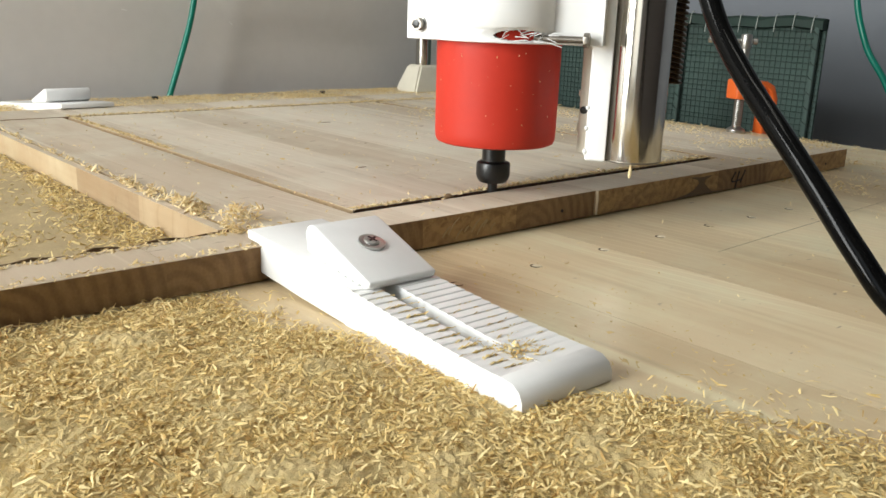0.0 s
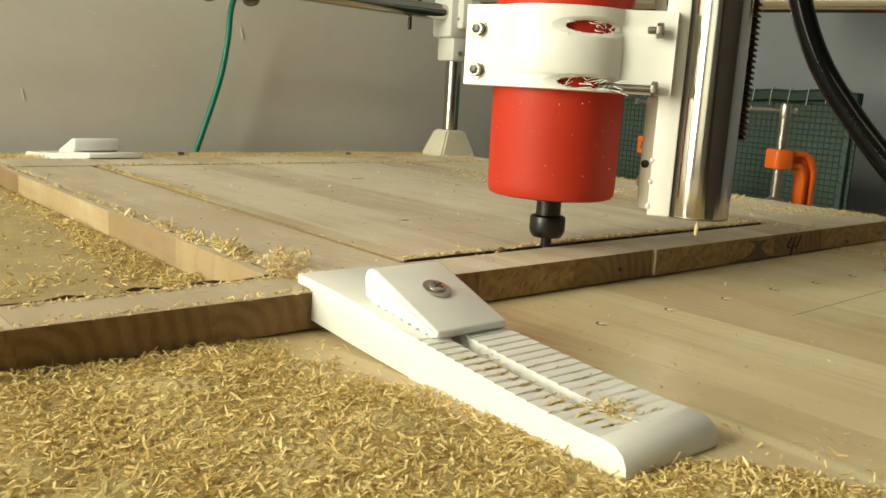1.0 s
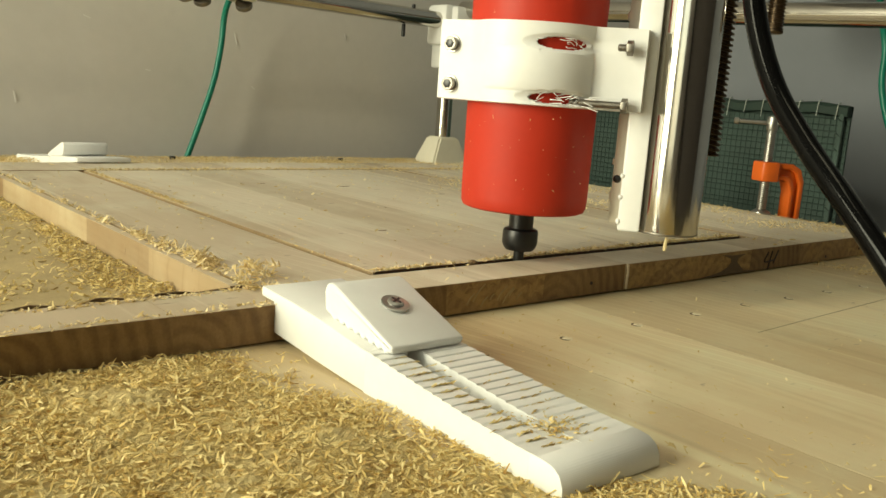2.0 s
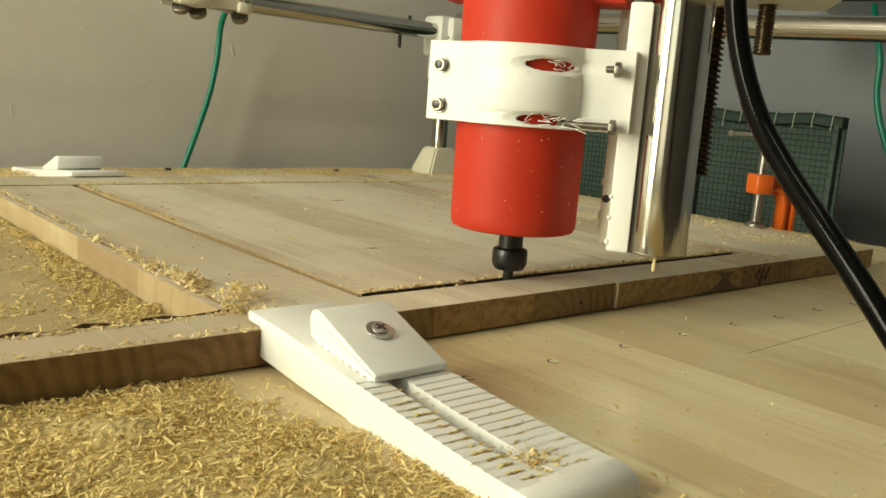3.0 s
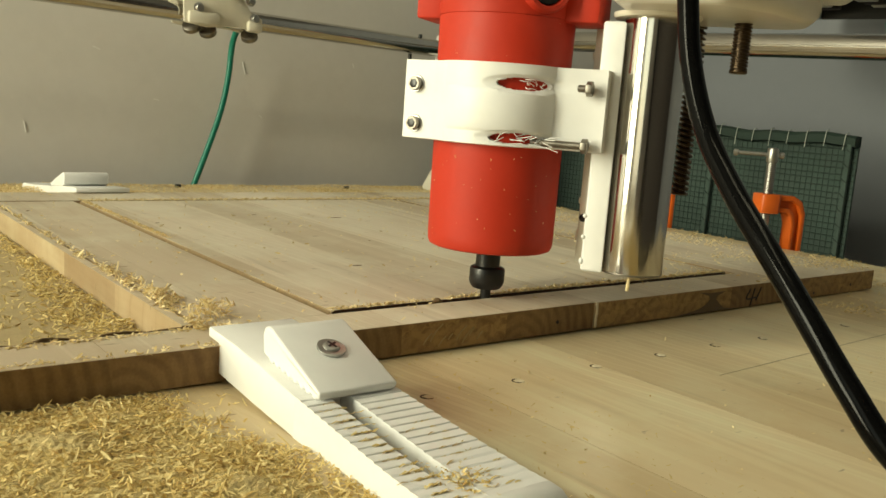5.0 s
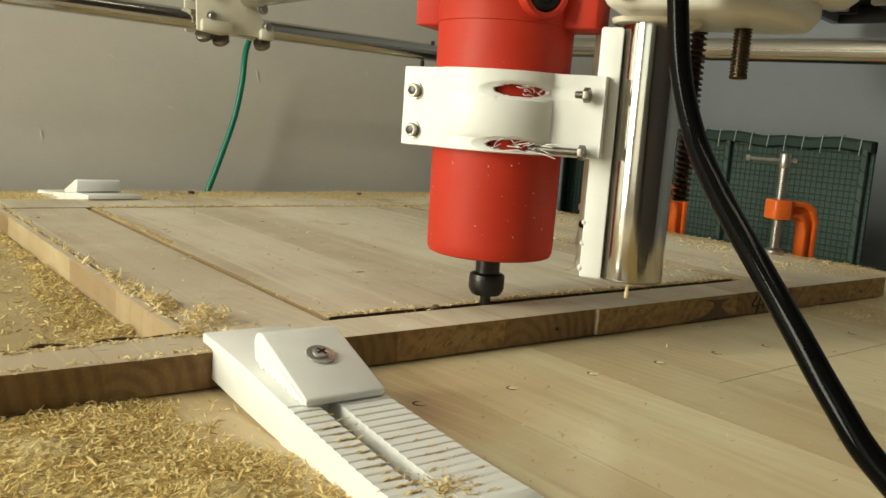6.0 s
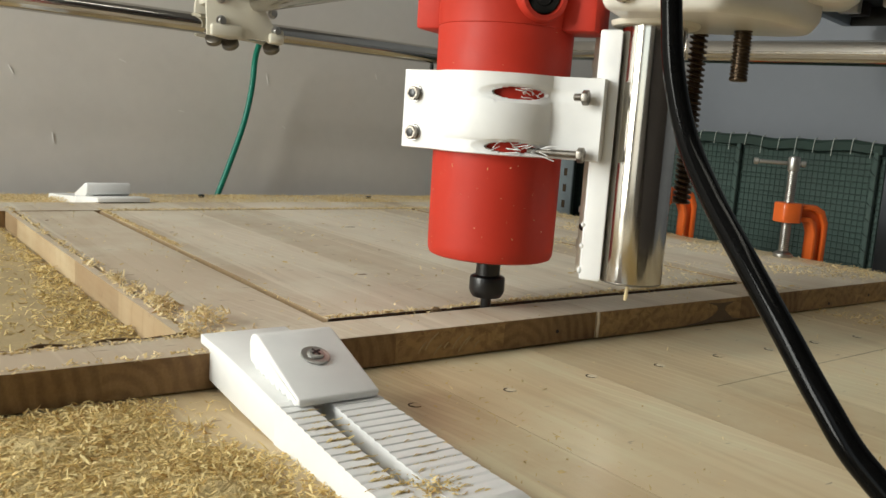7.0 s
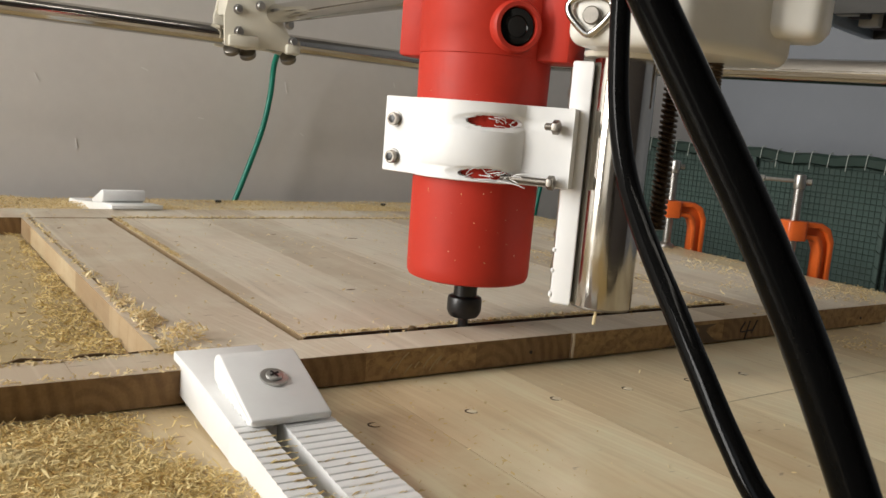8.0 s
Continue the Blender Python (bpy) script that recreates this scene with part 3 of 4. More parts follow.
rpart("bar_body", extrude([(0.0590, -0.016), (0.0655, -0.016), (0.0664, -0.003), (0.0683, 0.0036), (0.0722, 0.0120), (0.0590, 0.0120)], 0.0445, 0.1835, HEAD, 0.0016, 3), WHITE, bar)
for z0, z1 in ((0.0452, 0.1112), (0.1572, 0.1830)):
    rpart("bar_flange", extrude([(0.0500, -0.020), (0.0581, -0.020), (0.0581, -0.0115), (0.0500, -0.0125)], z0, z1, HEAD, 0.0012, 2), IVORY, bar, "cream side flange")
for z in (0.0720,):
    rpart("flange_screw", lathe([(0.0022, 0), (0.0024, 0.0006), (0.0016, 0.0012)], head(0.0530, -0.0124, z), N, 14), BLACK, bar, "dark screw head")
for z, h in ((0.0585, 0.006), (0.0800, 0.004), (0.1640, 0.005)):
    rpart("flange_chip", extrude([(0.0482, -0.0185), (0.0502, -0.0190), (0.0502, -0.0130), (0.0490, -0.0138)], z, z + h, HEAD, 0.0006, 1), IVORY, bar, "ragged printed edge")
bm = bmesh.new()
for z in (0.0500, 0.0640, 0.0760):
    own = bmesh.new()
    bmesh.ops.create_icosphere(own, subdivisions=2, radius=0.0015)
    own.transform(Matrix.Translation(head(0.0594, 0.0113, z)) @ Matrix.Diagonal((1, 1, rng.uniform(0.8, 1.6), 1)))
    join(bm, own)
rpart("print_drips", bm, WHITE, bar)
for z in (0.164,):
    rpart("bar_screw", lathe([(0.0028, 0), (0.0028, 0.0012), (0.0018, 0.0016)], head(0.0583, -0.005, z), -U, 16), BLACK, bar, "dark screw head")

carriage = thing("gantry_carriage", head(0.115, 0.0, 0.187), "ivory printed gantry block holding the z axis", "machine carriage")
bpy.context.view_layer.update()
outline = [(0.0665, 0.050), (0.0665, -0.050), (0.150, -0.058), (0.165, -0.050), (0.168, -0.020), (0.150, 0.020), (0.125, 0.050)]
rpart("block", extrude(outline, 0.1885, 0.30, HEAD, 0.007, 4), SHELL, carriage)
rpart("side_boss", extrude([(0.15, -0.045), (0.183, -0.045), (0.187, -0.02), (0.183, 0.0), (0.15, 0.0)], 0.201, 0.30, HEAD, 0.007, 4), SHELL, carriage)
rpart("tube_collar", lathe([(0.0184, 0.1862), (0.0230, 0.1862), (0.0240, 0.1875), (0.0240, 0.1890)], (tube_c.x, tube_c.y, 0), seg=40), IVORY, carriage)
ring_at = lambda a_, b_: head(0.0790 + a_, 0.0515, 0.2030 + b_)
rpart("spring_clip", sweep([ring_at(0.0105 * math.cos(g_) + 0.003 * math.sin(2 * g_), 0.0095 * math.sin(g_)) for g_ in np.linspace(0.4, 6.4, 14)], 0.0019, 10, None, 5), CHROME, carriage, "bent bright steel spring clip")
rpart("clip_bolt", lathe([(0.0042, -0.002), (0.0046, 0.0005), (0.0046, 0.003), (0.0040, 0.0036)], head(0.0800, 0.0500, 0.2030), N, 24), DULLSTEEL, carriage, "steel bolt in the block")
ls = Vector((0.1885 + MX, -0.0610, 0))
tagged(mesh_object("lead_screw", thread((ls.x, ls.y, 0.235), (ls.x, ls.y, 0.0885), 0.0054, 0.0033, 0.0019), SCREWSTEEL, 60), "brown oiled steel lead screw hanging from the carriage", "lead screw")
r2 = Vector((0.1821 + MX, -0.0958, 0))
tagged(mesh_object("threaded_rod", thread((r2.x, r2.y, 0.235), (r2.x, r2.y, 0.161), 0.0051, 0.0019, 0.0007), SCREWSTEEL, 60), "short brown threaded rod under the carriage", "threaded rod")

# ---------------------------------------------------------------- frame of the machine: post, rails, truck
RZ = 0.2235
post = thing("corner_post", (0.642, 0.715, 0), "white printed corner post with steel tube leg", "machine post")
bpy.context.view_layer.update()
rpart("tube_leg", lathe([(0.0118, 0.012), (0.0126, 0.012), (0.0126, 0.215), (0.0118, 0.215)], (0.642, 0.715, 0), seg=36), CHROME, post, "shiny steel tube leg")
foot = bmesh.new()
o_lo = [(-0.040, -0.030), (0.030, -0.034), (0.040, 0.030), (-0.030, 0.034)]
o_hi = [(-0.020, -0.018), (0.018, -0.019), (0.020, 0.018), (-0.018, 0.019)]
lo = [foot.verts.new((0.642 + a, 0.715 + b, 0.0)) for a, b in o_lo]
lo2 = [foot.verts.new((0.642 + a * 0.97, 0.715 + b * 0.97, 0.006)) for a, b in o_lo]
hi = [foot.verts.new((0.642 + a, 0.715 + b, 0.043)) for a, b in o_hi]
for a, b in ((lo, lo2), (lo2, hi)):
    for i in range(4):
        foot.faces.new((a[i], a[(i + 1) % 4], b[(i + 1) % 4], b[i]))
foot.faces.new(hi)
foot.faces.new(lo[::-1])
bmesh.ops.bevel(foot, geom=list(foot.edges), offset=0.003, segments=2, affect="EDGES")
rpart("foot", foot, IVORY, post, "white flared foot")
blk = box(0.622, 0.662, 0.695, 0.735, 0.151, 0.192, 0.004)
box(0.612, 0.665, 0.692, 0.738, 0.186, 0.248, 0.006, 2, blk)
box(0.625, 0.69, 0.680, 0.712, 0.20, 0.246, 0.005, 2, blk)
rpart("corner_block", blk, WHITE, post, "white printed corner block")
for p, d in (((0.634, 0.694, 0.163), (0, -1, 0)), ((0.628, 0.691, 0.215), (-0.3, -1, 0)), ((0.648, 0.691, 0.236), (0, -1, 0))):
    rpart("block_bolt", lathe([(0.0036, 0), (0.0036, 0.003), (0.002, 0.0035)], p, d, 18), STEEL, post, "steel bolt head")


def tube_rail(name, a, b, r, label):
    a, b = Vector(a), Vector(b)
    n = (b - a).length
    rail = thing(name, a, label, "rail")
    bpy.context.view_layer.update()
    rpart("tube_wall", lathe([(r * 0.9, 0), (r, 0), (r, n), (r * 0.9, n), (r * 0.9, 0)], a, b - a, 44, caps=False), CHROME, rail)
    for end, d in ((a, b - a), (b, a - b)):
        rpart("end_plug", lathe([(r * 0.88, 0.001), (r * 0.88, 0.012)], end, d, 24), RUBBER, rail, "black end plug")
    return rail


far_rail = tube_rail("rail_tube", (-0.55, 0.712, RZ + 0.015), (0.632, 0.712, RZ), 0.0126, "polished steel rail tube along the far edge")
for px_, z0_, z1_ in ((0.5468, 0.1925, 0.2115), (0.5640, 0.2355, 0.2420)):
    rpart("grub_screw", rod((px_, 0.712, z0_), (px_, 0.712, z1_), 0.0030, 14), BLACK, far_rail, "black grub screw")
tube_rail("rail_tube", (0.655, 0.70, 0.2435), (0.655, -0.30, 0.2135), 0.0132, "polished steel rail tube along the end edge")
tx = 0.1690 + MX
tube_rail("gantry_tube", (tx + 0.068, 0.70, 0.263), (tx + 0.068, -0.10, 0.263), 0.0126, "polished steel gantry tube crossing to the carriage")

truck = thing("rail_truck", (tx + 0.05, 0.712, 0.2), "white printed rail truck with bolts and bearings", "rail carriage")
bpy.context.view_layer.update()
tb = bmesh.new()
side = [(0.0, 0.207), (0.030, 0.2035), (0.060, 0.2075), (0.080, 0.2070), (0.100, 0.2030), (0.106, 0.2060), (0.106, 0.222), (0.090, 0.228), (0.078, 0.246), (0.062, 0.280), (0.006, 0.285), (-0.002, 0.245)]
extrude([(tx + a, b) for a, b in side], 0.690, 0.694, lambda a, b, z: (a, z, b), 0.0012, 2, tb)
extrude([(tx + a, b) for a, b in side], 0.730, 0.736, lambda a, b, z: (a, z, b), 0.0012, 2, tb)
box(tx + 0.002, tx + 0.064, 0.694, 0.730, 0.246, 0.28, 0.003, 2, tb)
box(tx + 0.004, tx + 0.046, 0.684, 0.700, 0.206, 0.222, 0.004, 2, tb)
box(tx + 0.084, tx + 0.105, 0.684, 0.700, 0.204, 0.218, 0.004, 2, tb)
rpart("truck_body", tb, IVORY, truck)
for bx, bz in ((0.018, 0.226), (0.016, 0.254), (0.094, 0.221), (0.088, 0.243), (0.046, 0.262)):
    b = rpart("truck_bolt", lathe([(0.0065, 0), (0.0068, 0.0015), (0.0048, 0.0022), (0.0046, 0.0060), (0.0040, 0.0066)], (tx + bx, 0.690, bz), (0, -1, 0), 20), STEEL, truck, "steel bolt and washer")
for bx, bz in ((0.014, 0.2020), (0.036, 0.1985), (0.094, 0.1985)):
    rpart("bearing", lathe([(0.0095, 0), (0.0110, 0.0010), (0.0110, 0.0068), (0.0095, 0.0078)], (tx + bx, 0.704, bz + 0.004), (0.15, 0.2, -0.25), 28), DULLSTEEL, truck, "worn steel bearing")

truck.location.z += 0.008

# ---------------------------------------------------------------- cables
def cable(name, pts, r, mat, label):
    pts = [Vector(p) for p in pts]
    for _i in range(2 if name == "power_cable" else 0):
        pts = [pts[0]] + [(a + 2 * b + c) / 4 for a, b, c in zip(pts, pts[1:], pts[2:])] + [pts[-1]]
    return tagged(mesh_object(name, sweep(pts, r, 16), mat), label, "cable")


cable("power_cable", [(0.0850, -0.1200, 0.3400), (0.0790, -0.1290, 0.2900), (0.0720, -0.1400, 0.2450), (0.0645, -0.1525, 0.2100), (0.0585, -0.1600, 0.1800), (0.0550, -0.1650, 0.1518), (0.0500, -0.1780, 0.1244), (0.0427, -0.2038, 0.1043), (0.0365, -0.2242, 0.0878), (0.0298, -0.2471, 0.0663), (0.0268, -0.2634, 0.0490), (0.0266, -0.2739, 0.0380), (0.0281, -0.2949, 0.0170), (0.0386, -0.3189, 0.0046), (0.0900, -0.4000, 0.0043), (0.2000, -0.4700, 0.0043)], 0.0044, CABLE, "black rubber power cable hanging past the router")
cable("power_cable", [(-0.1250, -0.2880, 0.3400), (-0.1235, -0.2910, 0.2900), (-0.1195, -0.2975, 0.2500), (-0.1148, -0.3050, 0.2220), (-0.1098, -0.3125, 0.2020), (-0.1045, -0.3200, 0.1849), (-0.0986, -0.3280, 0.1678), (-0.0919, -0.3362, 0.1509), (-0.0862, -0.3444, 0.1342), (-0.0829, -0.3534, 0.1182), (-0.0805, -0.3620, 0.1000), (-0.0779, -0.3697, 0.0805), (-0.0745, -0.3780, 0.0600), (-0.0660, -0.3950, 0.0220), (-0.0450, -0.4200, 0.0043), (0.0200, -0.4550, 0.0043), (0.1000, -0.4750, 0.0043)], 0.0036, CABLE, "thick black cable hanging beside the bed")
cable("green_hose", [(tx + 0.107, 0.745, 0.24), (tx + 0.111, 0.790, 0.205), (tx + 0.110, 0.80, 0.155), (tx + 0.100, 0.80, 0.105), (tx + 0.080, 0.80, 0.045), (tx + 0.056, 0.80, -0.02), (tx + 0.020, 0.80, -0.12), (tx - 0.060, 0.79, -0.40), (tx - 0.080, 0.78, -0.75)], 0.0042, GREENWIRE, "green plastic hose hanging down by the wall")
cable("green_hose", [(0.70, 0.72, 0.212), (0.775, 0.775, 0.200), (0.815, 0.79, 0.165), (0.830, 0.79, 0.12), (0.825, 0.79, 0.06), (0.812, 0.79, -0.03), (0.80, 0.79, -0.3), (0.80, 0.78, -0.75)], 0.0040, GREENWIRE, "dark green hose behind the corner post")
cable("green_hose", [(1.05, 0.235, 0.30), (1.01, 0.205, 0.25), (1.0, 0.192, 0.215), (1.0, 0.188, 0.163), (1.0, 0.165, 0.10), (1.02, 0.11, -0.02), (1.05, 0.05, -0.4), (1.05, 0.02, -0.75)], 0.0045, GREENWIRE, "green hose hanging by the end wall")

# ---------------------------------------------------------------- orange screw clamps on the bed's edge
def g_clamp(x, y, turn, bar, label):
    """A cast G clamp: boss, ribbed arm, screw with a swivel pad, and a sliding bar that points along the angle and length in bar."""
    g = thing("screw_clamp", (x, y, 0), label, "clamp", "screw clamps")
    bpy.context.view_layer.update()
    P = lambda a, b, c: Vector((x, y, 0)) + Matrix.Rotation(radians(turn), 3, "Z") @ Vector((a, b, c))
    flat = lambda a, b, c: P(a, c, b)
    web = [(0.0, 0.0595), (0.030, 0.0590), (0.0400, 0.054), (0.0462, 0.040), (0.0462, -0.075), (0.041, -0.086), (-0.010, -0.086), (-0.010, -0.076), (0.030, -0.074), (0.0335, -0.066), (0.0335, 0.030), (0.028, 0.0425), (0.0, 0.0435)]
    rpart("clamp_frame", extrude(web, -0.0035, 0.0035, flat, 0.0008, 2), ORANGE, g, "orange painted cast frame")
    outer = [(0.008, 0.0615), (0.031, 0.0612), (0.0425, 0.0555), (0.0488, 0.041), (0.0488, -0.076), (0.0430, -0.076), (0.0430, 0.038), (0.0375, 0.0500), (0.029, 0.0552), (0.008, 0.0555)]
    inner_ = [(0.008, 0.0475), (0.026, 0.0468), (0.0330, 0.041), (0.0362, 0.030), (0.0362, -0.066), (0.0308, -0.066), (0.0308, 0.028), (0.0270, 0.0385), (0.022, 0.0418), (0.008, 0.0420)]
    for rib in (outer, inner_):
        rpart("frame_rib", extrude(rib, -0.0085, 0.0085, flat, 0.0014, 2), ORANGE, g)
    boss = extrude([(-0.0125, -0.0095), (-0.0075, -0.0125), (0.0085, -0.0125), (0.0120, -0.0095), (0.0120, 0.0095), (0.0085, 0.0125), (-0.0075, 0.0125), (-0.0125, 0.0095)], 0.0400, 0.0625, lambda a, b, c: P(a, b, c), 0.0018, 2)
    rpart("screw_boss", boss, ORANGE, g)
    rpart("clamp_screw", thread(P(0, 0, 0.108), P(0, 0, 0.004), 0.0054, 0.0022, 0.0008), STEEL, g, "threaded zinc screw")
    rpart("swivel_pad", lathe([(0.0105, 0), (0.0110, 0.001), (0.0105, 0.004), (0.006, 0.007)], P(0, 0, 0), (0, 0, 1), 24), STEEL, g)
    rpart("screw_knob", lathe([(0.0058, 0.098), (0.0066, 0.100), (0.0066, 0.112), (0.0058, 0.1140), (0.003, 0.1148)], P(0, 0, 0), (0, 0, 1), 20), STEEL, g)
    d = Vector((math.cos(radians(bar[0])), math.sin(radians(bar[0])), 0))
    mid = P(0, 0, 0.1065)
    h = rod(mid - d * 0.009, mid + d * bar[1], 0.0022, 14)
    for q in (-0.010, bar[1]):
        lathe([(0.0022, -0.003), (0.0038, -0.002), (0.0038, 0.002), (0.0022, 0.003)], mid + d * q, d, 14, h)
    rpart("tommy_bar", h, STEEL, g, "steel tommy bar")


g_clamp(0.668, 0.343, -22, (150, 0.022), "orange screw clamp gripping the bed edge, bar slid in")
g_clamp(0.668, 0.160, -22, (128, 0.040), "orange screw clamp gripping the bed edge, bar slid out")

# ---------------------------------------------------------------- green net panel behind the bed
net = thing("net_panel", (0.95, 0.45, FLOOR_Z), "green net screen on a frame leaning behind the bench", "net screen")
bpy.context.view_layer.update()
NY0, NY1, NX, NTOP = 0.205, 0.80, 0.95, 0.137
bm = box(NX + 0.006, NX + 0.010, NY0, NY1, FLOOR_Z, NTOP - 0.004)
rpart("shade_cloth", bm, CLOTHGREEN, net, "dark green shade cloth")
def sag(y):
    """Height of the net's upper edge."""
    return NTOP + 0.0015 * math.sin(y * 31) + 0.0012 * math.sin(y * 77 + 1)


def wires(ys, zs):
    bm = bmesh.new()
    for y in ys:
        box(NX + 0.0036, NX + 0.0044, y - 0.00013, y + 0.00013, -0.30, NTOP - 0.016, bm=bm)
    for i, z in enumerate(zs):
        w = 0.0013 * math.sin(i * 2.3)
        ends = [(NY0, z), (0.43, z + w), (NY1, z - w * 0.5)]
        sweep([(NX + 0.0024, y, zz) for y, zz in ends], 0.0008, 5, bm, 3)
    return bm


tagged(rpart("net_wire", wires(np.arange(NY0 + 0.01, NY1, 0.0085), np.arange(-0.20, NTOP - 0.02, 0.0088)), NETGREEN, net), kind="stuff")
for y in (NY0 + 0.008, 0.432, NY1 - 0.008):
    rpart("net_post", box(NX - 0.006, NX + 0.0012, y - 0.0035, y + 0.0035, FLOOR_Z, NTOP - 0.012, 0.0015), CLOTHGREEN, net, "thin green upright")
    for z in np.arange(-0.16, NTOP - 0.02, 0.021):
        rpart("post_stitch", sweep([(NX - 0.0068, y - 0.004, z), (NX - 0.0074, y, z + 0.002), (NX - 0.0068, y + 0.004, z + 0.005)], 0.0009, 5, None, 3), NETGREEN, net)
# flat folded hem along the top, slightly uneven
hem = bmesh.new()
cols = []
for y in np.linspace(NY0, NY1, 40):
    e = 0.0011 * math.sin(y * 210) + 0.0009 * math.sin(y * 97)
    cols.append([hem.verts.new(p) for p in ((NX - 0.001, y, sag(y) - 0.017 + e), (NX - 0.006 + e, y, sag(y) - 0.015), (NX - 0.007, y, sag(y) - 0.004 + e), (NX - 0.002, y, sag(y)), (NX + 0.011, y, sag(y) - 0.001), (NX + 0.011, y, sag(y) - 0.016))])
for p, q in zip(cols, cols[1:]):
    for i in range(6):
        hem.faces.new((p[i], p[(i + 1) % 6], q[(i + 1) % 6], q[i]))
hem.faces.new(cols[0])
hem.faces.new(cols[-1][::-1])
rpart("top_hem", hem, NETGREEN, net, "dark folded top hem")
for i, y in enumerate(np.arange(NY0 + 0.014, NY1, 0.0285)):
    d = 0.004 * math.sin(i * 2.9)
    rpart("cord_tie", sweep([(NX - 0.0078, y + 0.0015, sag(y) - 0.021 + d), (NX - 0.0088, y, sag(y) - 0.010), (NX - 0.0072, y - 0.0004, sag(y) + 0.0005), (NX + 0.002, y, sag(y) + 0.0022)], 0.0007, 6, None, 4), TIE, net, "pale cord tie")
angle = thing("slotted_angle", (0.935, 0.86 - 0.06, FLOOR_Z), "grey slotted steel angle standing in the corner", "steel angle")
bpy.context.view_layer.update()
bm = box(0.915, 0.918, 0.762, 0.800, FLOOR_Z, 0.15)
box(0.915, 0.955, 0.800, 0.803, FLOOR_Z, 0.15, bm=bm)
rpart("angle_web", bm, GALV, angle)
# slots are dark patches on the web, coloured like shaded openings
for z in np.arange(-0.05, 0.14, 0.03):
    rpart("slot", box(0.9140, 0.9152, 0.776, 0.784, z, z + 0.014, 0.0), HOLE, angle)

# shelf with oddments high on the end wall
shelf = thing("wall_tray", (1.06, 0.28, 0.33), "dark metal rack of small pale parts on the wall", "rack")
bpy.context.view_layer.update()


def tray_at(a, b, c):
    return (0.904 + 0.97 * a + 0.24 * b, 0.361 + 0.24 * a - 0.97 * b, 0.330 + c)


def tray_box(name, a0, a1, b0, b1, c0, c1, mat, bevel=0.0):
    return rpart(name, extrude([(a0, b0), (a1, b0), (a1, b1), (a0, b1)], c0, c1, tray_at, bevel), mat, shelf)


tray_box("tray_floor", 0.0, 0.30, 0.0, 0.28, 0.030, 0.036, TRAY)
for a0, a1, b0, b1 in ((0.0, 0.30, 0.0, 0.014), (0.0, 0.30, 0.266, 0.28), (0.0, 0.010, 0.014, 0.266), (0.290, 0.30, 0.014, 0.266)):
    tray_box("tray_rim", a0, a1, b0, b1, 0.0, 0.030, GALV if b1 < 0.02 else TRAY, 0.001)
for i in range(5):
    for j in range(3):
        a0, b0 = 0.022 + i * 0.053, 0.024 + j * 0.078
        tray_box("small_part", a0, a0 + 0.020, b0, b0 + 0.030, 0.006 + 0.003 * ((i + j) % 3), 0.0298, IVORY if (i + j) % 2 else DARKWALL, 0.002)
# bracket that carries the rack on the end wall
rpart("wall_bracket", box(1.235, 1.2995, 0.27, 0.30, 0.3662, 0.376), TRAY, shelf)

# ---------------------------------------------------------------- writing and marks
def stroke(pts, y, r, bm=None):
    return sweep([(a, y, b) for a, b in pts], r, 6, bm, 4)


ink = stroke([(0.3376, 0.0143), (0.3335, 0.0072), (0.3472, 0.0076)], -0.0352, 0.0006)
stroke([(0.3432, 0.0148), (0.3390, 0.0010)], -0.0352, 0.0006, ink)
stroke([(0.3518, 0.0148), (0.3461, 0.0050)], -0.0352, 0.0006, ink)
_ = tagged(under(mesh_object("pen_mark", ink, INK), panel), "handwritten dark pen strokes on the panel edge")
ln = extrude([(0.1596, -0.13190), (0.40, -0.12505), (0.40, -0.12480), (0.1596, -0.13170)], 0.0, 0.0002, lambda a, b, c: (a, b, c))
tagged(under(mesh_object("pencil_line", ln, PENCIL), bed), "thin dark pencil line")
stain = extrude([(0.2735, 0.0163), (0.2880, 0.0150), (0.3056, 0.0152), (0.2960, 0.0126), (0.2945, 0.0102), (0.2990, 0.0068), (0.3048, 0.0030), (0.3203, 0.0014), (0.2850, 0.0014), (0.2527, 0.0014), (0.2757, 0.0042), (0.2830, 0.0070), (0.2875, 0.0103), (0.2855, 0.0132)], 0.0, 0.0003, lambda a, b, c: (a, -0.0351 - c, b))
tagged(under(mesh_object("damp_stain", stain, STAIN, 0), panel), "dark branched stain on the panel edge")
# pale ragged strip: window light on the proud stave's side, put into colour
torn = extrude([(0.1672, 0.0016), (0.1690, 0.0016), (0.1688, 0.0060), (0.1693, 0.0110), (0.1688, 0.0176), (0.1666, 0.0176), (0.1674, 0.0120), (0.1668, 0.0070)], 0.0335, 0.0356, lambda a, b, c: (a, -c, b), 0.0003, 1)
tagged(under(mesh_object("lit_joint_edge", torn, PLUG, 0), panel), "pale strip painting the lit edge of a glued joint")
for nx_, nz_ in ((0.1336, 0.0086), (0.4305, 0.0045), (0.4904, 0.0075)):
    nl = lathe([(0.0011, 0), (0.0011, 0.0004)], (nx_, -0.0350, nz_), (0, -1, 0), 10)
    tagged(under(mesh_object("nail_hole", nl, INK), panel), "tiny dark nail hole")
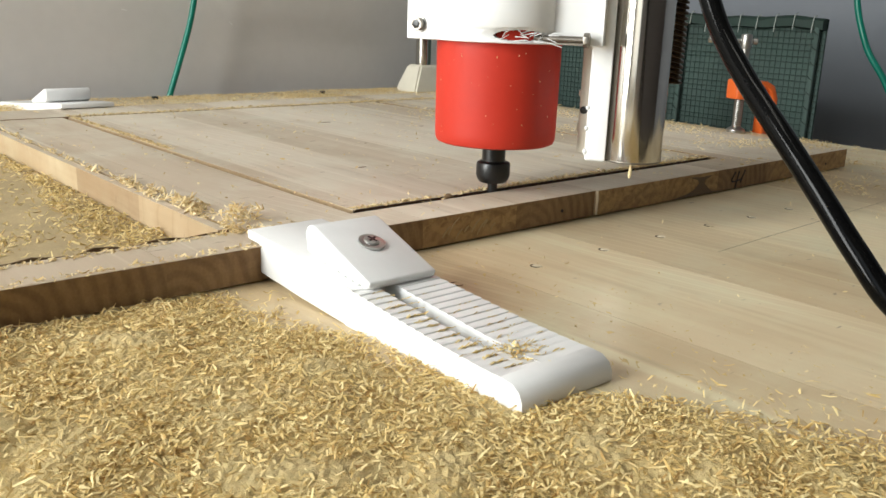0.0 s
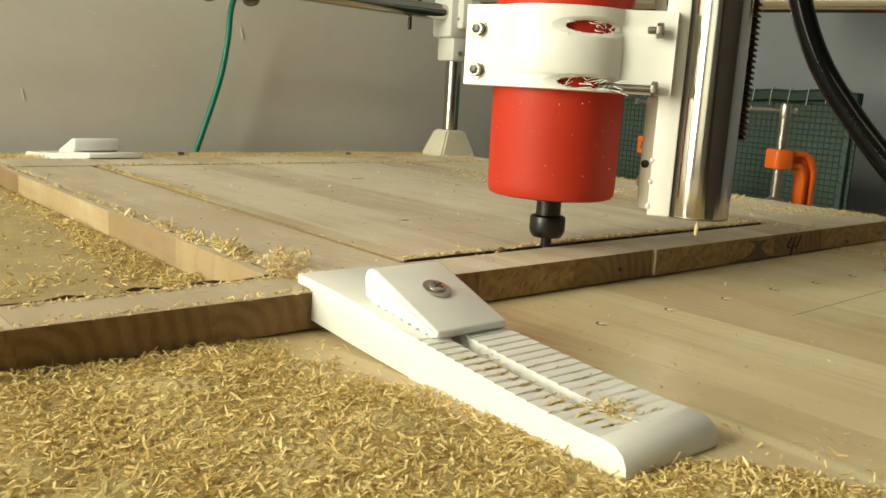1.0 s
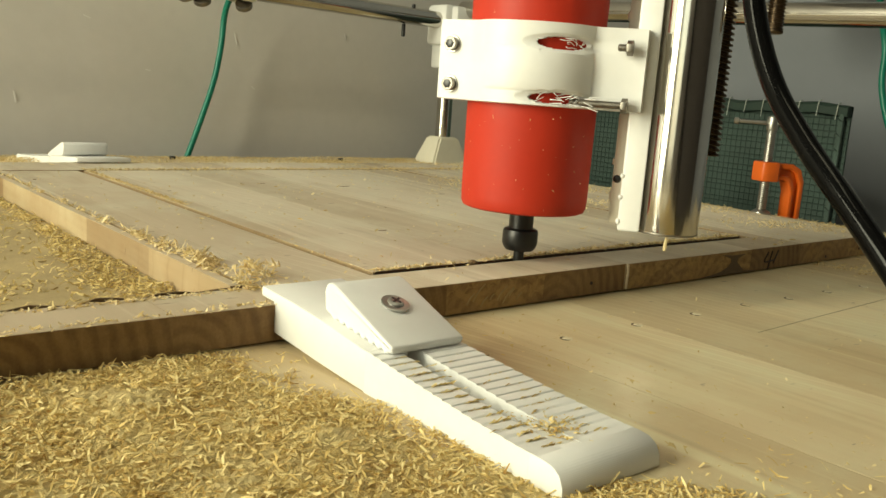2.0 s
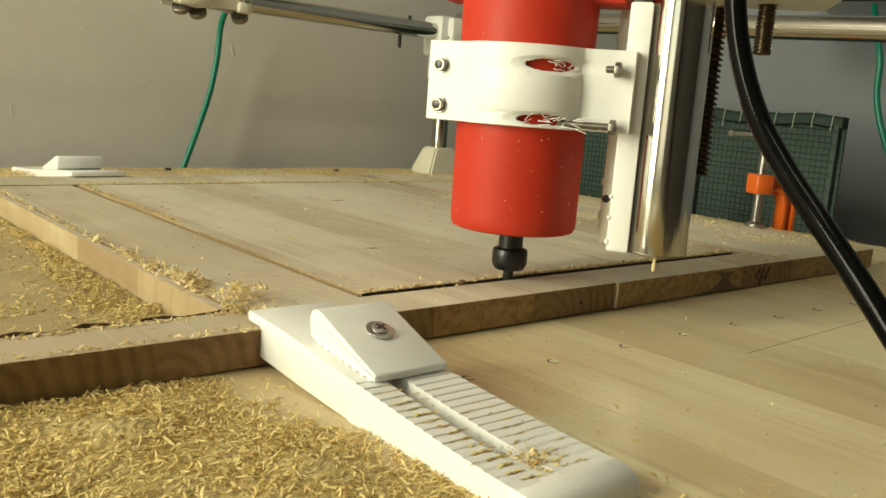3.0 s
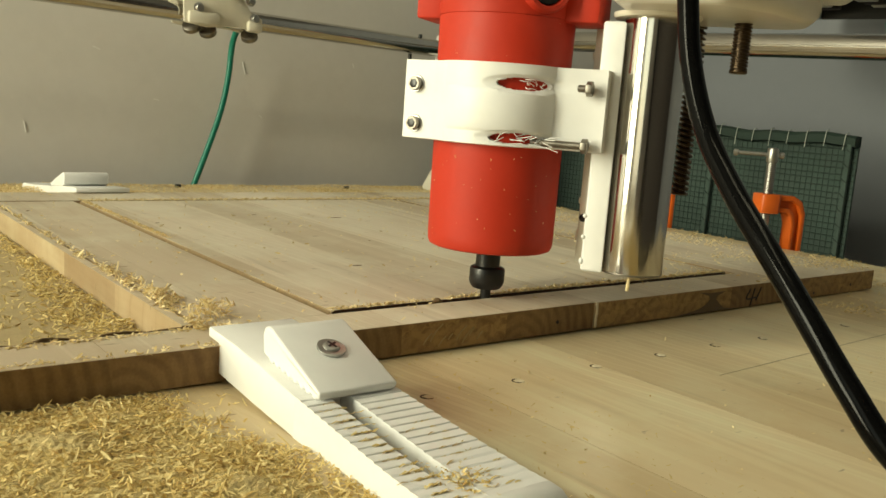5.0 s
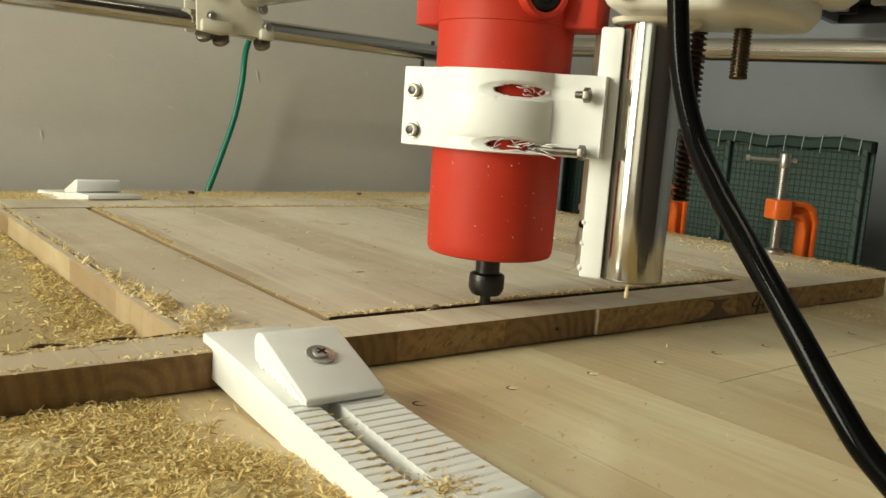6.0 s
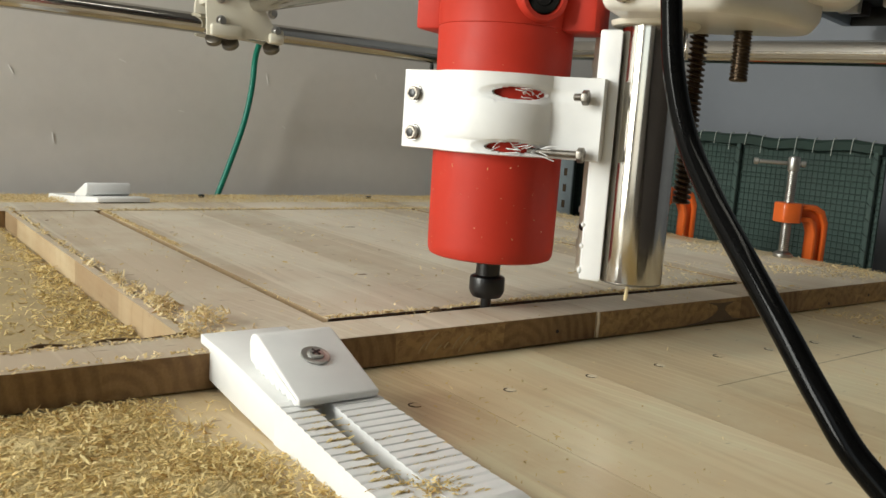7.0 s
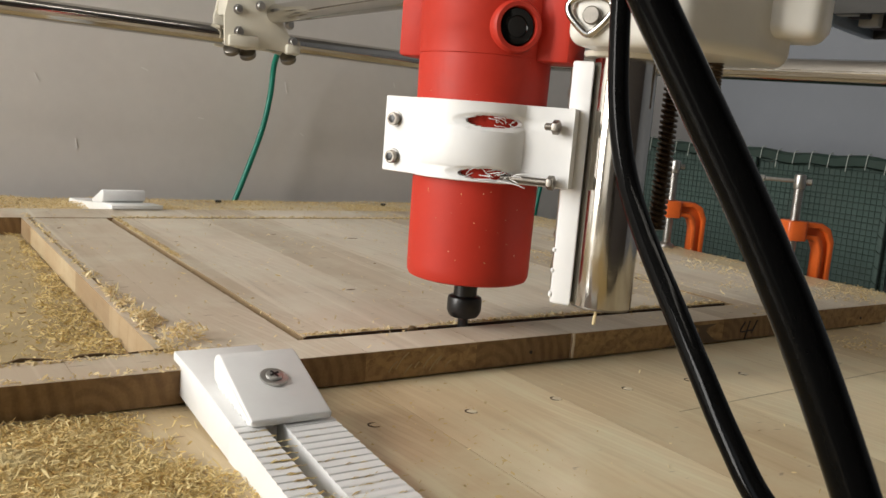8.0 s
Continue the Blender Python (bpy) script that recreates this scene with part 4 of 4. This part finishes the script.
# small knots and flecks on the panel's face, torn end grain, pins in the bed's far edge
for kx, ky, kl, ka in ((0.1278, 0.3638, 0.006, 8), (0.2008, 0.3352, 0.012, -6), (0.0851, 0.1132, 0.008, 4), (0.0217, 0.3274, 0.005, 20), (-0.0607, 0.4107, 0.007, 60), (0.155, 0.205, 0.004, 30), (0.27, 0.27, 0.006, -10)):
    fleck = lathe([(0.5, 0), (0.42, 0.9), (0.1, 1.0)], seg=12)
    fleck.transform(Matrix.Translation((kx, ky, T)) @ pose(0, 0, 0, 0, 0, ka) @ Matrix.Diagonal((kl, kl * 0.36, 0.0002, 1)))
    tagged(under(mesh_object("knot", fleck, DARKCUT), panel), "tiny brown knot")
for i in range(8):
    gx = 0.034 + i * 0.0054 + 0.001 * math.sin(i * 5)
    gz = 0.0052 + 0.002 * math.sin(i * 2.3)
    gh = 0.006 + 0.003 * math.sin(i * 1.7)
    tear = sweep([(gx, -0.0339, gz), (gx + gh * 0.35, -0.0341, gz + gh * 0.55), (gx + gh * 0.9, -0.0339, min(0.0170, gz + gh))], 0.00045, 6, None, 3)
    tagged(under(mesh_object("torn_grain", tear, TORN), panel), "pale torn end grain")
for px_, py_ in ((0.205, 0.755), (0.465, 0.742)):
    pin = rod((px_, py_, -0.004), (px_, py_, 0.004), 0.0042, 14)
    tagged(under(mesh_object("bolt_end", pin, BLACK), bed), "small dark bolt end")
lump = bmesh.new()
bmesh.ops.create_icosphere(lump, subdivisions=2, radius=1)
for v in lump.verts:
    v.co *= 1 + 0.25 * math.sin(v.co.x * 5 + v.co.z * 3)
lump.transform(Matrix.Translation((0.0715, 0.0035, T - 0.0004)) @ pose(0, 0, 0, 0, 12, 20) @ Matrix.Diagonal((0.0046, 0.0024, 0.0022, 1)))
tagged(mesh_object("wood_chip", lump, DARKCUT), "brown splinter lodged in the fresh cut", "wood chip")

for hx, hy, filled in ((-0.0045, -0.0903, 0), (0.0511, -0.0912, 1), (0.1080, -0.0910, 1), (0.1614, -0.0918, 1), (0.2135, -0.0926, 0), (0.2613, -0.0955, 1), (0.31, -0.097, 1), (0.358, -0.100, 1)):
    # dark ring shifted to one side paints the shaded edge of the hole
    rim = lathe([(0.0030, 0.0), (0.0030, 0.0002), (0.0022, 0.0002), (0.0022, 0.0)], (hx - 0.0008, hy + 0.0006, 0), seg=20, caps=False)
    tagged(under(mesh_object("screw_hole_rim", rim, HOLE), bed))
    fill = lathe([(0.0026, 0.0), (0.0024, 0.00045 if filled else 0.0003)], (hx, hy, 0), seg=18)
    tagged(under(mesh_object("screw_plug", fill, PLUG if filled else BED), bed))

for sx, sz, sl, st in ((0.118, 0.178, 0.010, 20), (0.33, 0.170, 0.018, 75), (-0.02, 0.155, 0.012, 60), (0.20, 0.115, 0.008, 10), (0.03, 0.07, 0.014, 80), (0.36, 0.10, 0.007, 40), (-0.10, 0.20, 0.010, 30), (0.52, 0.19, 0.008, 70)):
    sc_ = box(-sl / 2, sl / 2, -0.0004, 0.0002, -0.0008, 0.0008)
    sc_.transform(Matrix.Translation((sx, WY1 - 0.0003, sz)) @ Matrix.Rotation(radians(st), 4, "Y"))
    tagged(under(mesh_object("wall_scuff", sc_, SCUFF), wall_n), "pale chipped scuff in the paint")

# ---------------------------------------------------------------- wood shavings
def shavings(name, pts, mat, label, length=(0.0016, 0.0048), width=(0.0005, 0.0012), lean=0.6, seed=1, along_x=False):
    """Small curled strips, one at each (x, y, z), joined into one mesh."""
    g = np.random.default_rng(seed)
    P = np.asarray(pts, float)
    n = len(P)
    L, W = g.uniform(*length, n) * g.choice([0.7, 1.0, 1.3], n), g.uniform(*width, n)
    yaw, pitch, rollv = g.uniform(0, 2 * np.pi, n), g.normal(0, lean * 0.55, n), g.normal(0, lean, n)
    if along_x:
        yaw = g.normal(0, 0.16, n)
    curl = g.uniform(-0.45, 0.45, n) * L
    d = np.stack([np.cos(yaw) * np.cos(pitch), np.sin(yaw) * np.cos(pitch), np.sin(pitch)], 1)
    s0 = np.stack([-np.sin(yaw), np.cos(yaw), 0 * yaw], 1)
    up = np.cross(d, s0)
    s = s0 * np.cos(rollv)[:, None] + up * np.sin(rollv)[:, None]
    nrm = np.cross(d, s)
    V = np.zeros((n, 6, 3))
    for j, (f, c, w) in enumerate(((-0.5, 0, 0.6), (0, 1, 1.0), (0.5, 0, 0.45))):
        mid = P + d * (L * f)[:, None] + nrm * (curl * c * 0.6)[:, None]
        V[:, 2 * j] = mid - s * (W * w / 2)[:, None]
        V[:, 2 * j + 1] = mid + s * (W * w / 2)[:, None]
    low = V[:, :, 2].min(1) - np.maximum(V[:, :, 2].min(1), P[:, 2:3].min(1) - 0.0004)
    V[:, :, 2] -= low[:, None]
    base = (np.arange(n) * 6)[:, None, None]
    F = (base + np.array([[0, 1, 3, 2], [2, 3, 5, 4]])[None]).reshape(-1, 4)
    me = bpy.data.meshes.new(name)
    me.from_pydata(V.reshape(-1, 3).tolist(), [], F.tolist())
    me.materials.append(mat)
    return tagged(new(name, me), label, "wood shavings", "", "stuff")


G = np.random.default_rng(11)


def scatter(n, x0, x1, y0, y1, keep, z):
    """Random places in a rectangle; keep(x, y) is the chance to stay, z(x, y) the top of the heap."""
    x, y = G.uniform(x0, x1, n), G.uniform(y0, y1, n)
    ok = G.uniform(0, 1, n) < keep(x, y)
    x, y = x[ok], y[ok]
    top = z(x, y)
    return np.stack([x, y, 0.0004 + top * np.sqrt(G.uniform(0, 1, len(x)))], 1)


def lumps(x, y, s):
    return 0.5 + 0.25 * (np.sin(x * s + 1.3 * np.sin(y * s * 0.7)) + np.sin(y * s * 1.13 + 1.7 * np.sin(x * s * 0.6 + 2)))


def smooth(a, b, v):
    t = np.clip((v - a) / (b - a), 0, 1)
    return t * t * (3 - 2 * t)


def pile_edge(y):
    return np.interp(-y, [0.036, 0.06, 0.09, 0.12, 0.16, 0.20, 0.225, 0.26, 0.30, 0.40], [-0.108, -0.108, -0.098, -0.086, -0.080, -0.070, -0.036, -0.022, -0.002, 0.06])


# the heap in front: a lumpy underlayer of dust, with loose curls over it
def front_keep(x, y):
    e = pile_edge(y) + 0.008 * (lumps(x, y, 170) - 0.5) + 0.006 * (lumps(x, y, 60) - 0.5)
    return smooth(0.010, -0.006, x - e) * (0.25 + 0.75 * lumps(x, y, 90)) + 0.02 * (x - e < 0.05)


def front_top(x, y):
    e = pile_edge(y)
    low = 1 - 0.75 * smooth(0.022, 0.004, -0.081 - x) * smooth(-0.225, -0.20, y)
    return 0.0005 + 0.0036 * low * smooth(0.0, -0.03, x - e) * (0.25 + 0.75 * lumps(x, y, 75))


def not_under_clamp(pts):
    inside = (pts[:, 0] > -0.080) & (pts[:, 0] < -0.028) & (pts[:, 1] > -0.209) & (pts[:, 1] < -0.02)
    return pts[~inside]


def dust_sheet(name, x0, x1, y0, y1, step, height, mat, label):
    """A low uneven layer; cells with no height are left open."""
    xs, ys = np.arange(x0, x1, step), np.arange(y0, y1, step)
    X, Y = np.meshgrid(xs, ys)
    H = height(X, Y) + G.uniform(-0.0005, 0.0005, X.shape)
    verts = np.stack([X, Y, np.maximum(H, -0.001)], -1).reshape(-1, 3)
    n = len(xs)
    faces = []
    for j in range(len(ys) - 1):
        for i in range(n - 1):
            if max(H[j, i], H[j + 1, i + 1], H[j, i + 1], H[j + 1, i]) > 0:
                faces.append((j * n + i, j * n + i + 1, (j + 1) * n + i + 1, (j + 1) * n + i))
    me = bpy.data.meshes.new(name)
    me.from_pydata(verts.tolist(), [], faces)
    me.materials.append(mat)
    return tagged(new(name, me), label, "wood dust", "", "stuff")


DUST = plain("golden_wood_dust", (0.74, 0.575, 0.27), 0.85, var=0.35, scale=220, bump=0.8, dist=0.001)
dust_sheet("dust_layer", -0.36, 0.06, -0.40, -0.0355, 0.0022, lambda x, y: np.where((x > -0.0805) & (x < -0.0275) & (y > -0.2095), -0.001, front_top(x, y) * 0.82 * (0.5 + lumps(x, y, 140)) * (x < pile_edge(y) - 0.008) - 0.0004), DUST, "golden wood dust under the shavings")
front = not_under_clamp(scatter(125000, -0.36, 0.06, -0.40, -0.0365, front_keep, front_top))
shavings("shavings_heap", front, CHIP, "golden wood shavings heaped on the bed before the panel", (0.0020, 0.0052), (0.00045, 0.0010), lean=0.40, seed=2)

# pocket: thin over the middle, thick along the cut face
def pocket_keep(x, y):
    wide = np.interp(y, [0.0, 0.05, 0.12, 0.20, 0.30, 0.43, 0.52], [0.050, 0.052, 0.042, 0.026, 0.014, 0.008, 0.006])
    near = smooth(1.15, 0.45, (-0.0845 - x) / wide)
    front = smooth(0.035, 0.01, y) * smooth(0.35, 0.7, lumps(x, y, 70))
    return np.clip(0.06 + near * (0.3 + 0.7 * smooth(0.25, 0.65, lumps(x, y, 105))) + 0.7 * front + 0.28 * smooth(0.70, 0.88, lumps(x, y, 62)), 0, 1)


def pocket_top(x, y):
    return 0.0008 + 0.0042 * smooth(-0.135, -0.09, x) * np.interp(y, [0, 0.2, 0.5], [1.0, 0.8, 0.4]) * lumps(x, y, 95)


# added film: the shade on the cut-out's floor, put into a dull brown
SHADEFILM = plain("grey_brown_shade_film", (0.47, 0.365, 0.195), 0.9, var=0.3, scale=40, bump=0.5, dist=0.0006)
tagged(mesh_object("pocket_shade_film", box(-0.50, -0.0842, 0.0062, 0.4790, 0.0001, 0.0007), SHADEFILM), "thin dull film painting shade on the cut-out's floor", "wood dust", "", "stuff")
pocket = scatter(52000, -0.42, -0.0845, 0.0065, 0.52, pocket_keep, pocket_top)
shavings("pocket_shavings", pocket, SHADEBROWNCHIP, "golden shavings lying in the cut-out", (0.0020, 0.0054), (0.0006, 0.0013), lean=0.6, seed=3)

# ridge of curls along the cut-out's rim
def rim_keep(x, y):
    wide = np.interp(y, [-0.02, 0.03, 0.08, 0.2, 0.5], [0.026, 0.020, 0.011, 0.005, 0.0035])
    return smooth(1.0, 0.2, np.abs(x + 0.079 - wide * 0.4) / wide) * np.interp(y, [-0.02, 0.02, 0.1, 0.2, 0.5], [1, 1, 0.8, 0.3, 0.25]) * (0.15 + 0.85 * smooth(0.3, 0.62, lumps(x, y, 120)))


rim = scatter(15000, -0.0810, -0.03, -0.012, 0.50, rim_keep, lambda x, y: 0.0006 + np.interp(y, [0.0, 0.05, 0.1, 0.3], [0.0060, 0.0050, 0.003, 0.001]) * smooth(0.4, 1.0, lumps(x, y, 110) + 0.2))
rim[:, 2] += T
shavings("rim_shavings", rim, CHIPPALE, "curled shavings along the rim of the cut-out", (0.0022, 0.0056), (0.0006, 0.0013), lean=0.9, seed=4)

far = scatter(120000, -0.45, 0.685, 0.548, 0.772, lambda x, y: np.clip(smooth(0.10, -0.02, x) * (0.4 + 0.6 * lumps(x, y, 45)) + 0.13 + 0.75 * smooth(0.45, 0.85, lumps(x, y, 36)) + 0.5 * smooth(0.745, 0.77, y), 0, 1), lambda x, y: 0.0010 + lumps(x, y, 33) * (0.0085 * smooth(0.12, -0.02, x) + 0.0022))
inside = (far[:, 0] > 0.60) & (far[:, 1] > 0.675) & (far[:, 1] < 0.755)
shavings("far_shavings", far[~inside], CHIPPALE, "pale shavings covering the far edge of the bed", (0.0013, 0.0036), (0.0005, 0.0013), seed=5)

east = scatter(26000, 0.40, 0.687, -0.30, 0.62, lambda x, y: np.clip(0.10 + 0.8 * smooth(0.45, 0.95, lumps(x, y, 38)), 0, 1), lambda x, y: 0.0006 + 0.0012 * lumps(x, y, 50))
east = east[~((east[:, 0] < 0.531) & (east[:, 1] > -0.036) & (east[:, 1] < 0.548))]
shavings("end_shavings", east, CHIPPALE, "pale shavings strewn over the end of the bed", seed=6)

top = scatter(30000, -0.08, 0.53, -0.033, 0.54, lambda x, y: 0.03 + 0.95 * smooth(0.22, 0.5, x) * smooth(0.35, 0.8, lumps(x, y, 40)), lambda x, y: 0.0003 + 0 * x)
top[:, 2] += T
line = np.concatenate([
    np.stack([G.uniform(0.0, 0.36, 900), G.normal(0.0066, 0.0012, 900), np.full(900, T + 0.0004)], 1),
    np.stack([G.uniform(0.13, 0.36, 500), G.normal(0.0075, 0.0018, 500), np.full(500, T + 0.0008)], 1),
    np.stack([G.normal(0.0028, 0.0014, 700), G.uniform(0.25, 0.47, 700), np.full(700, T + 0.0005)], 1),
    np.stack([G.uniform(0.0, 0.5, 1800), G.normal(0.4775, 0.0035, 1800), np.full(1800, T + 0.0006)], 1),
    np.stack([G.uniform(-0.50, -0.06, 900), G.normal(-0.0045, 0.0016, 900), np.full(900, T + 0.0002)], 1),
    np.stack([G.uniform(-0.30, -0.08, 260), G.normal(-0.031, 0.0020, 260), np.full(260, T + 0.0002)], 1),
])
shavings("panel_shavings", np.concatenate([top, line]), CHIPPALE, "fine shavings strewn over the panel and its grooves", (0.0012, 0.0038), (0.0005, 0.0012), seed=7)
bedscat = scatter(500, -0.02, 0.5, -0.33, -0.04, lambda x, y: 0.5 + 0 * x, lambda x, y: 0.0002 + 0 * x)
shavings("bed_shavings", not_under_clamp(bedscat), CHIPPALE, "a few stray shavings on the bare bed", (0.0008, 0.003), (0.0004, 0.001), seed=8)
def clamp_top(y):
    return np.interp(-y, [0.105, 0.135, 0.165, 0.185, 0.199], [0.0166, 0.0138, 0.0112, 0.0101, 0.0098])


step = -0.105 - 0.0052 * G.integers(2, 18, 420) - 0.0002
notch = np.stack([np.where(G.uniform(0, 1, 420) < 0.86, -0.0725 + G.normal(0, 0.0028, 420), -0.050 + G.normal(0, 0.005, 420)), step + G.normal(0.0002, 0.0003, 420), clamp_top(step) + 0.0002], 1)
notch = notch[G.uniform(0, 1, 420) < np.interp(-notch[:, 1], [0.11, 0.15, 0.19], [0.3, 0.5, 0.7])]
shavings("clamp_shavings", notch, SHADEBROWNCHIP, "brown dust caught in the clamp's steps", (0.0016, 0.0042), (0.0005, 0.0010), lean=0.12, seed=9, along_x=True)
tip = np.stack([G.normal(-0.062, 0.0045, 170), G.normal(-0.183, 0.006, 170), np.full(170, 0.0104)], 1)
shavings("slot_shavings", tip, CHIP, "golden shavings heaped at the end of the clamp's slot", (0.0012, 0.0034), (0.0005, 0.0010), lean=0.35, seed=10)
tagtip = lathe([(0.0008, 0), (0.0011, 0.003), (0.0006, 0.0085)], head(0.0870, 0.0125, 0.0365), (0.25, 0.1, 1), 8)
tagged(mesh_object("plastic_sliver", tagtip, CHIPPALE), "pale sliver stuck to the tube's end", "shaving")

# pale dust specks on the router's housing
ang = G.uniform(radians(20), radians(150), 44)
zz = np.concatenate([G.uniform(0.054, 0.110, 30), G.uniform(0.160, 0.20, 14)])
speckle = np.array([list(head(0.0392 * math.cos(a_), 0.0392 * math.sin(a_), z_)) for a_, z_ in zip(ang, zz)])
shavings("router_dust", speckle, CHIPPALE, "pale dust specks on the router housing", (0.0003, 0.0011), (0.0003, 0.0006), lean=1.5, seed=12)

# ---------------------------------------------------------------- staves of the bed and of the panel, last
def stave(x0, x1, y0, y1, z0, z1, parent, mat):
    own = bmesh.new()
    b = 0.0003
    lo = [own.verts.new(p) for p in ((x0, y0, z0), (x1, y0, z0), (x1, y1, z0), (x0, y1, z0))]
    mi = [own.verts.new(p) for p in ((x0, y0, z1 - b), (x1, y0, z1 - b), (x1, y1, z1 - b), (x0, y1, z1 - b))]
    hi = [own.verts.new(p) for p in ((x0 + b * 0.3, y0 + b, z1), (x1 - b * 0.3, y0 + b, z1), (x1 - b * 0.3, y1 - b, z1), (x0 + b * 0.3, y1 - b, z1))]
    own.faces.new(lo[::-1])
    own.faces.new(hi)
    for a, c in ((lo, mi), (mi, hi)):
        for i in range(4):
            own.faces.new((a[i], a[(i + 1) % 4], c[(i + 1) % 4], c[i]))
    ob = mesh_object("stave", own, mat, 0)
    ob.parent = parent
    return ob


rs = random.Random(7)


def staves(x0, x1, y0, y1, parent, mat, width, offset, z0, z1, jitter=0.0):
    """Boards along y between the lines of a fixed spacing."""
    i = math.floor((x0 - offset) / width + 1e-6)
    while offset + i * width < x1 - 1e-5:
        a, b = max(x0, offset + i * width), min(x1, offset + (i + 1) * width)
        j = jitter * (-1.0 if i >= 2 else 0.0)
        stave(a, b, y0 + j, y1, z0, z1, parent, mat)
        i += 1


staves(BX0, BX1, BY0, BY1, bed, BED, 0.0905, 0.021, -0.022, 0.0)
PANEL = [(-0.55, 0.53, -0.034, -0.0012, 0.0010), (-0.083, -0.0772, 0.0050, 0.4790, 0), (-0.0750, -0.0062, -0.0012, 0.4740, 0), (0.0, 0.362, 0.0050, 0.4740, 0), (0.368, 0.53, -0.0012, 0.4740, 0), (-0.55, 0.53, 0.4800, 0.545, 0)]
for a, b, c, d, j in PANEL:
    staves(a, b, c, d, panel, WORK, 0.0735, 0.0195, 0.0013, T, j)
for a, b, c, d in ((-0.0772, -0.0750, -0.0010, 0.4790), (-0.0062, 0.0, 0.0050, 0.4740), (-0.0062, 0.368, 0.4740, 0.4800)):
    tagged(under(mesh_object("groove_floor", box(a, b, c, d, 0.0004, 0.0085), WORK, 0), panel), "dusty floor of the milled groove")
tagged(under(mesh_object("cut_wall", box(-0.0007, -0.0001, 0.0060, 0.4735, 0.0085, 0.0172), TANCUT, 0), panel), "tan wall of the milled groove")
# dark brown strip along the far wall of the fresh cut
tagged(under(mesh_object("dark_edge", box(-0.0001, 0.3619, 0.0038, 0.0049, 0.0010, 0.0181), DARKEDGE, 0), panel), "dark brown wall of the fresh cut")
# thin sliver left standing behind the cut along the front of the opening
sliver = bmesh.new()
xs = np.arange(-0.55, -0.0835, 0.009)
tops_ = [0.0171 + 0.0008 * math.sin(i * 1.7) + 0.0007 * math.sin(i * 4.1) for i in range(len(xs) + 1)]
for i, x in enumerate(xs):
    extrude([(x, 0.0006), (x + 0.009, 0.0006), (x + 0.009, tops_[i + 1]), (x, tops_[i])], 0.0045, 0.0056, lambda a, b, c: (a, c, b), 0, 2, sliver)
# its dark brown carries the shade of the cut as a dark line
tagged(under(mesh_object("cut_sliver", sliver, DARKCUT, 0), panel), "thin ragged sliver beside the cut")
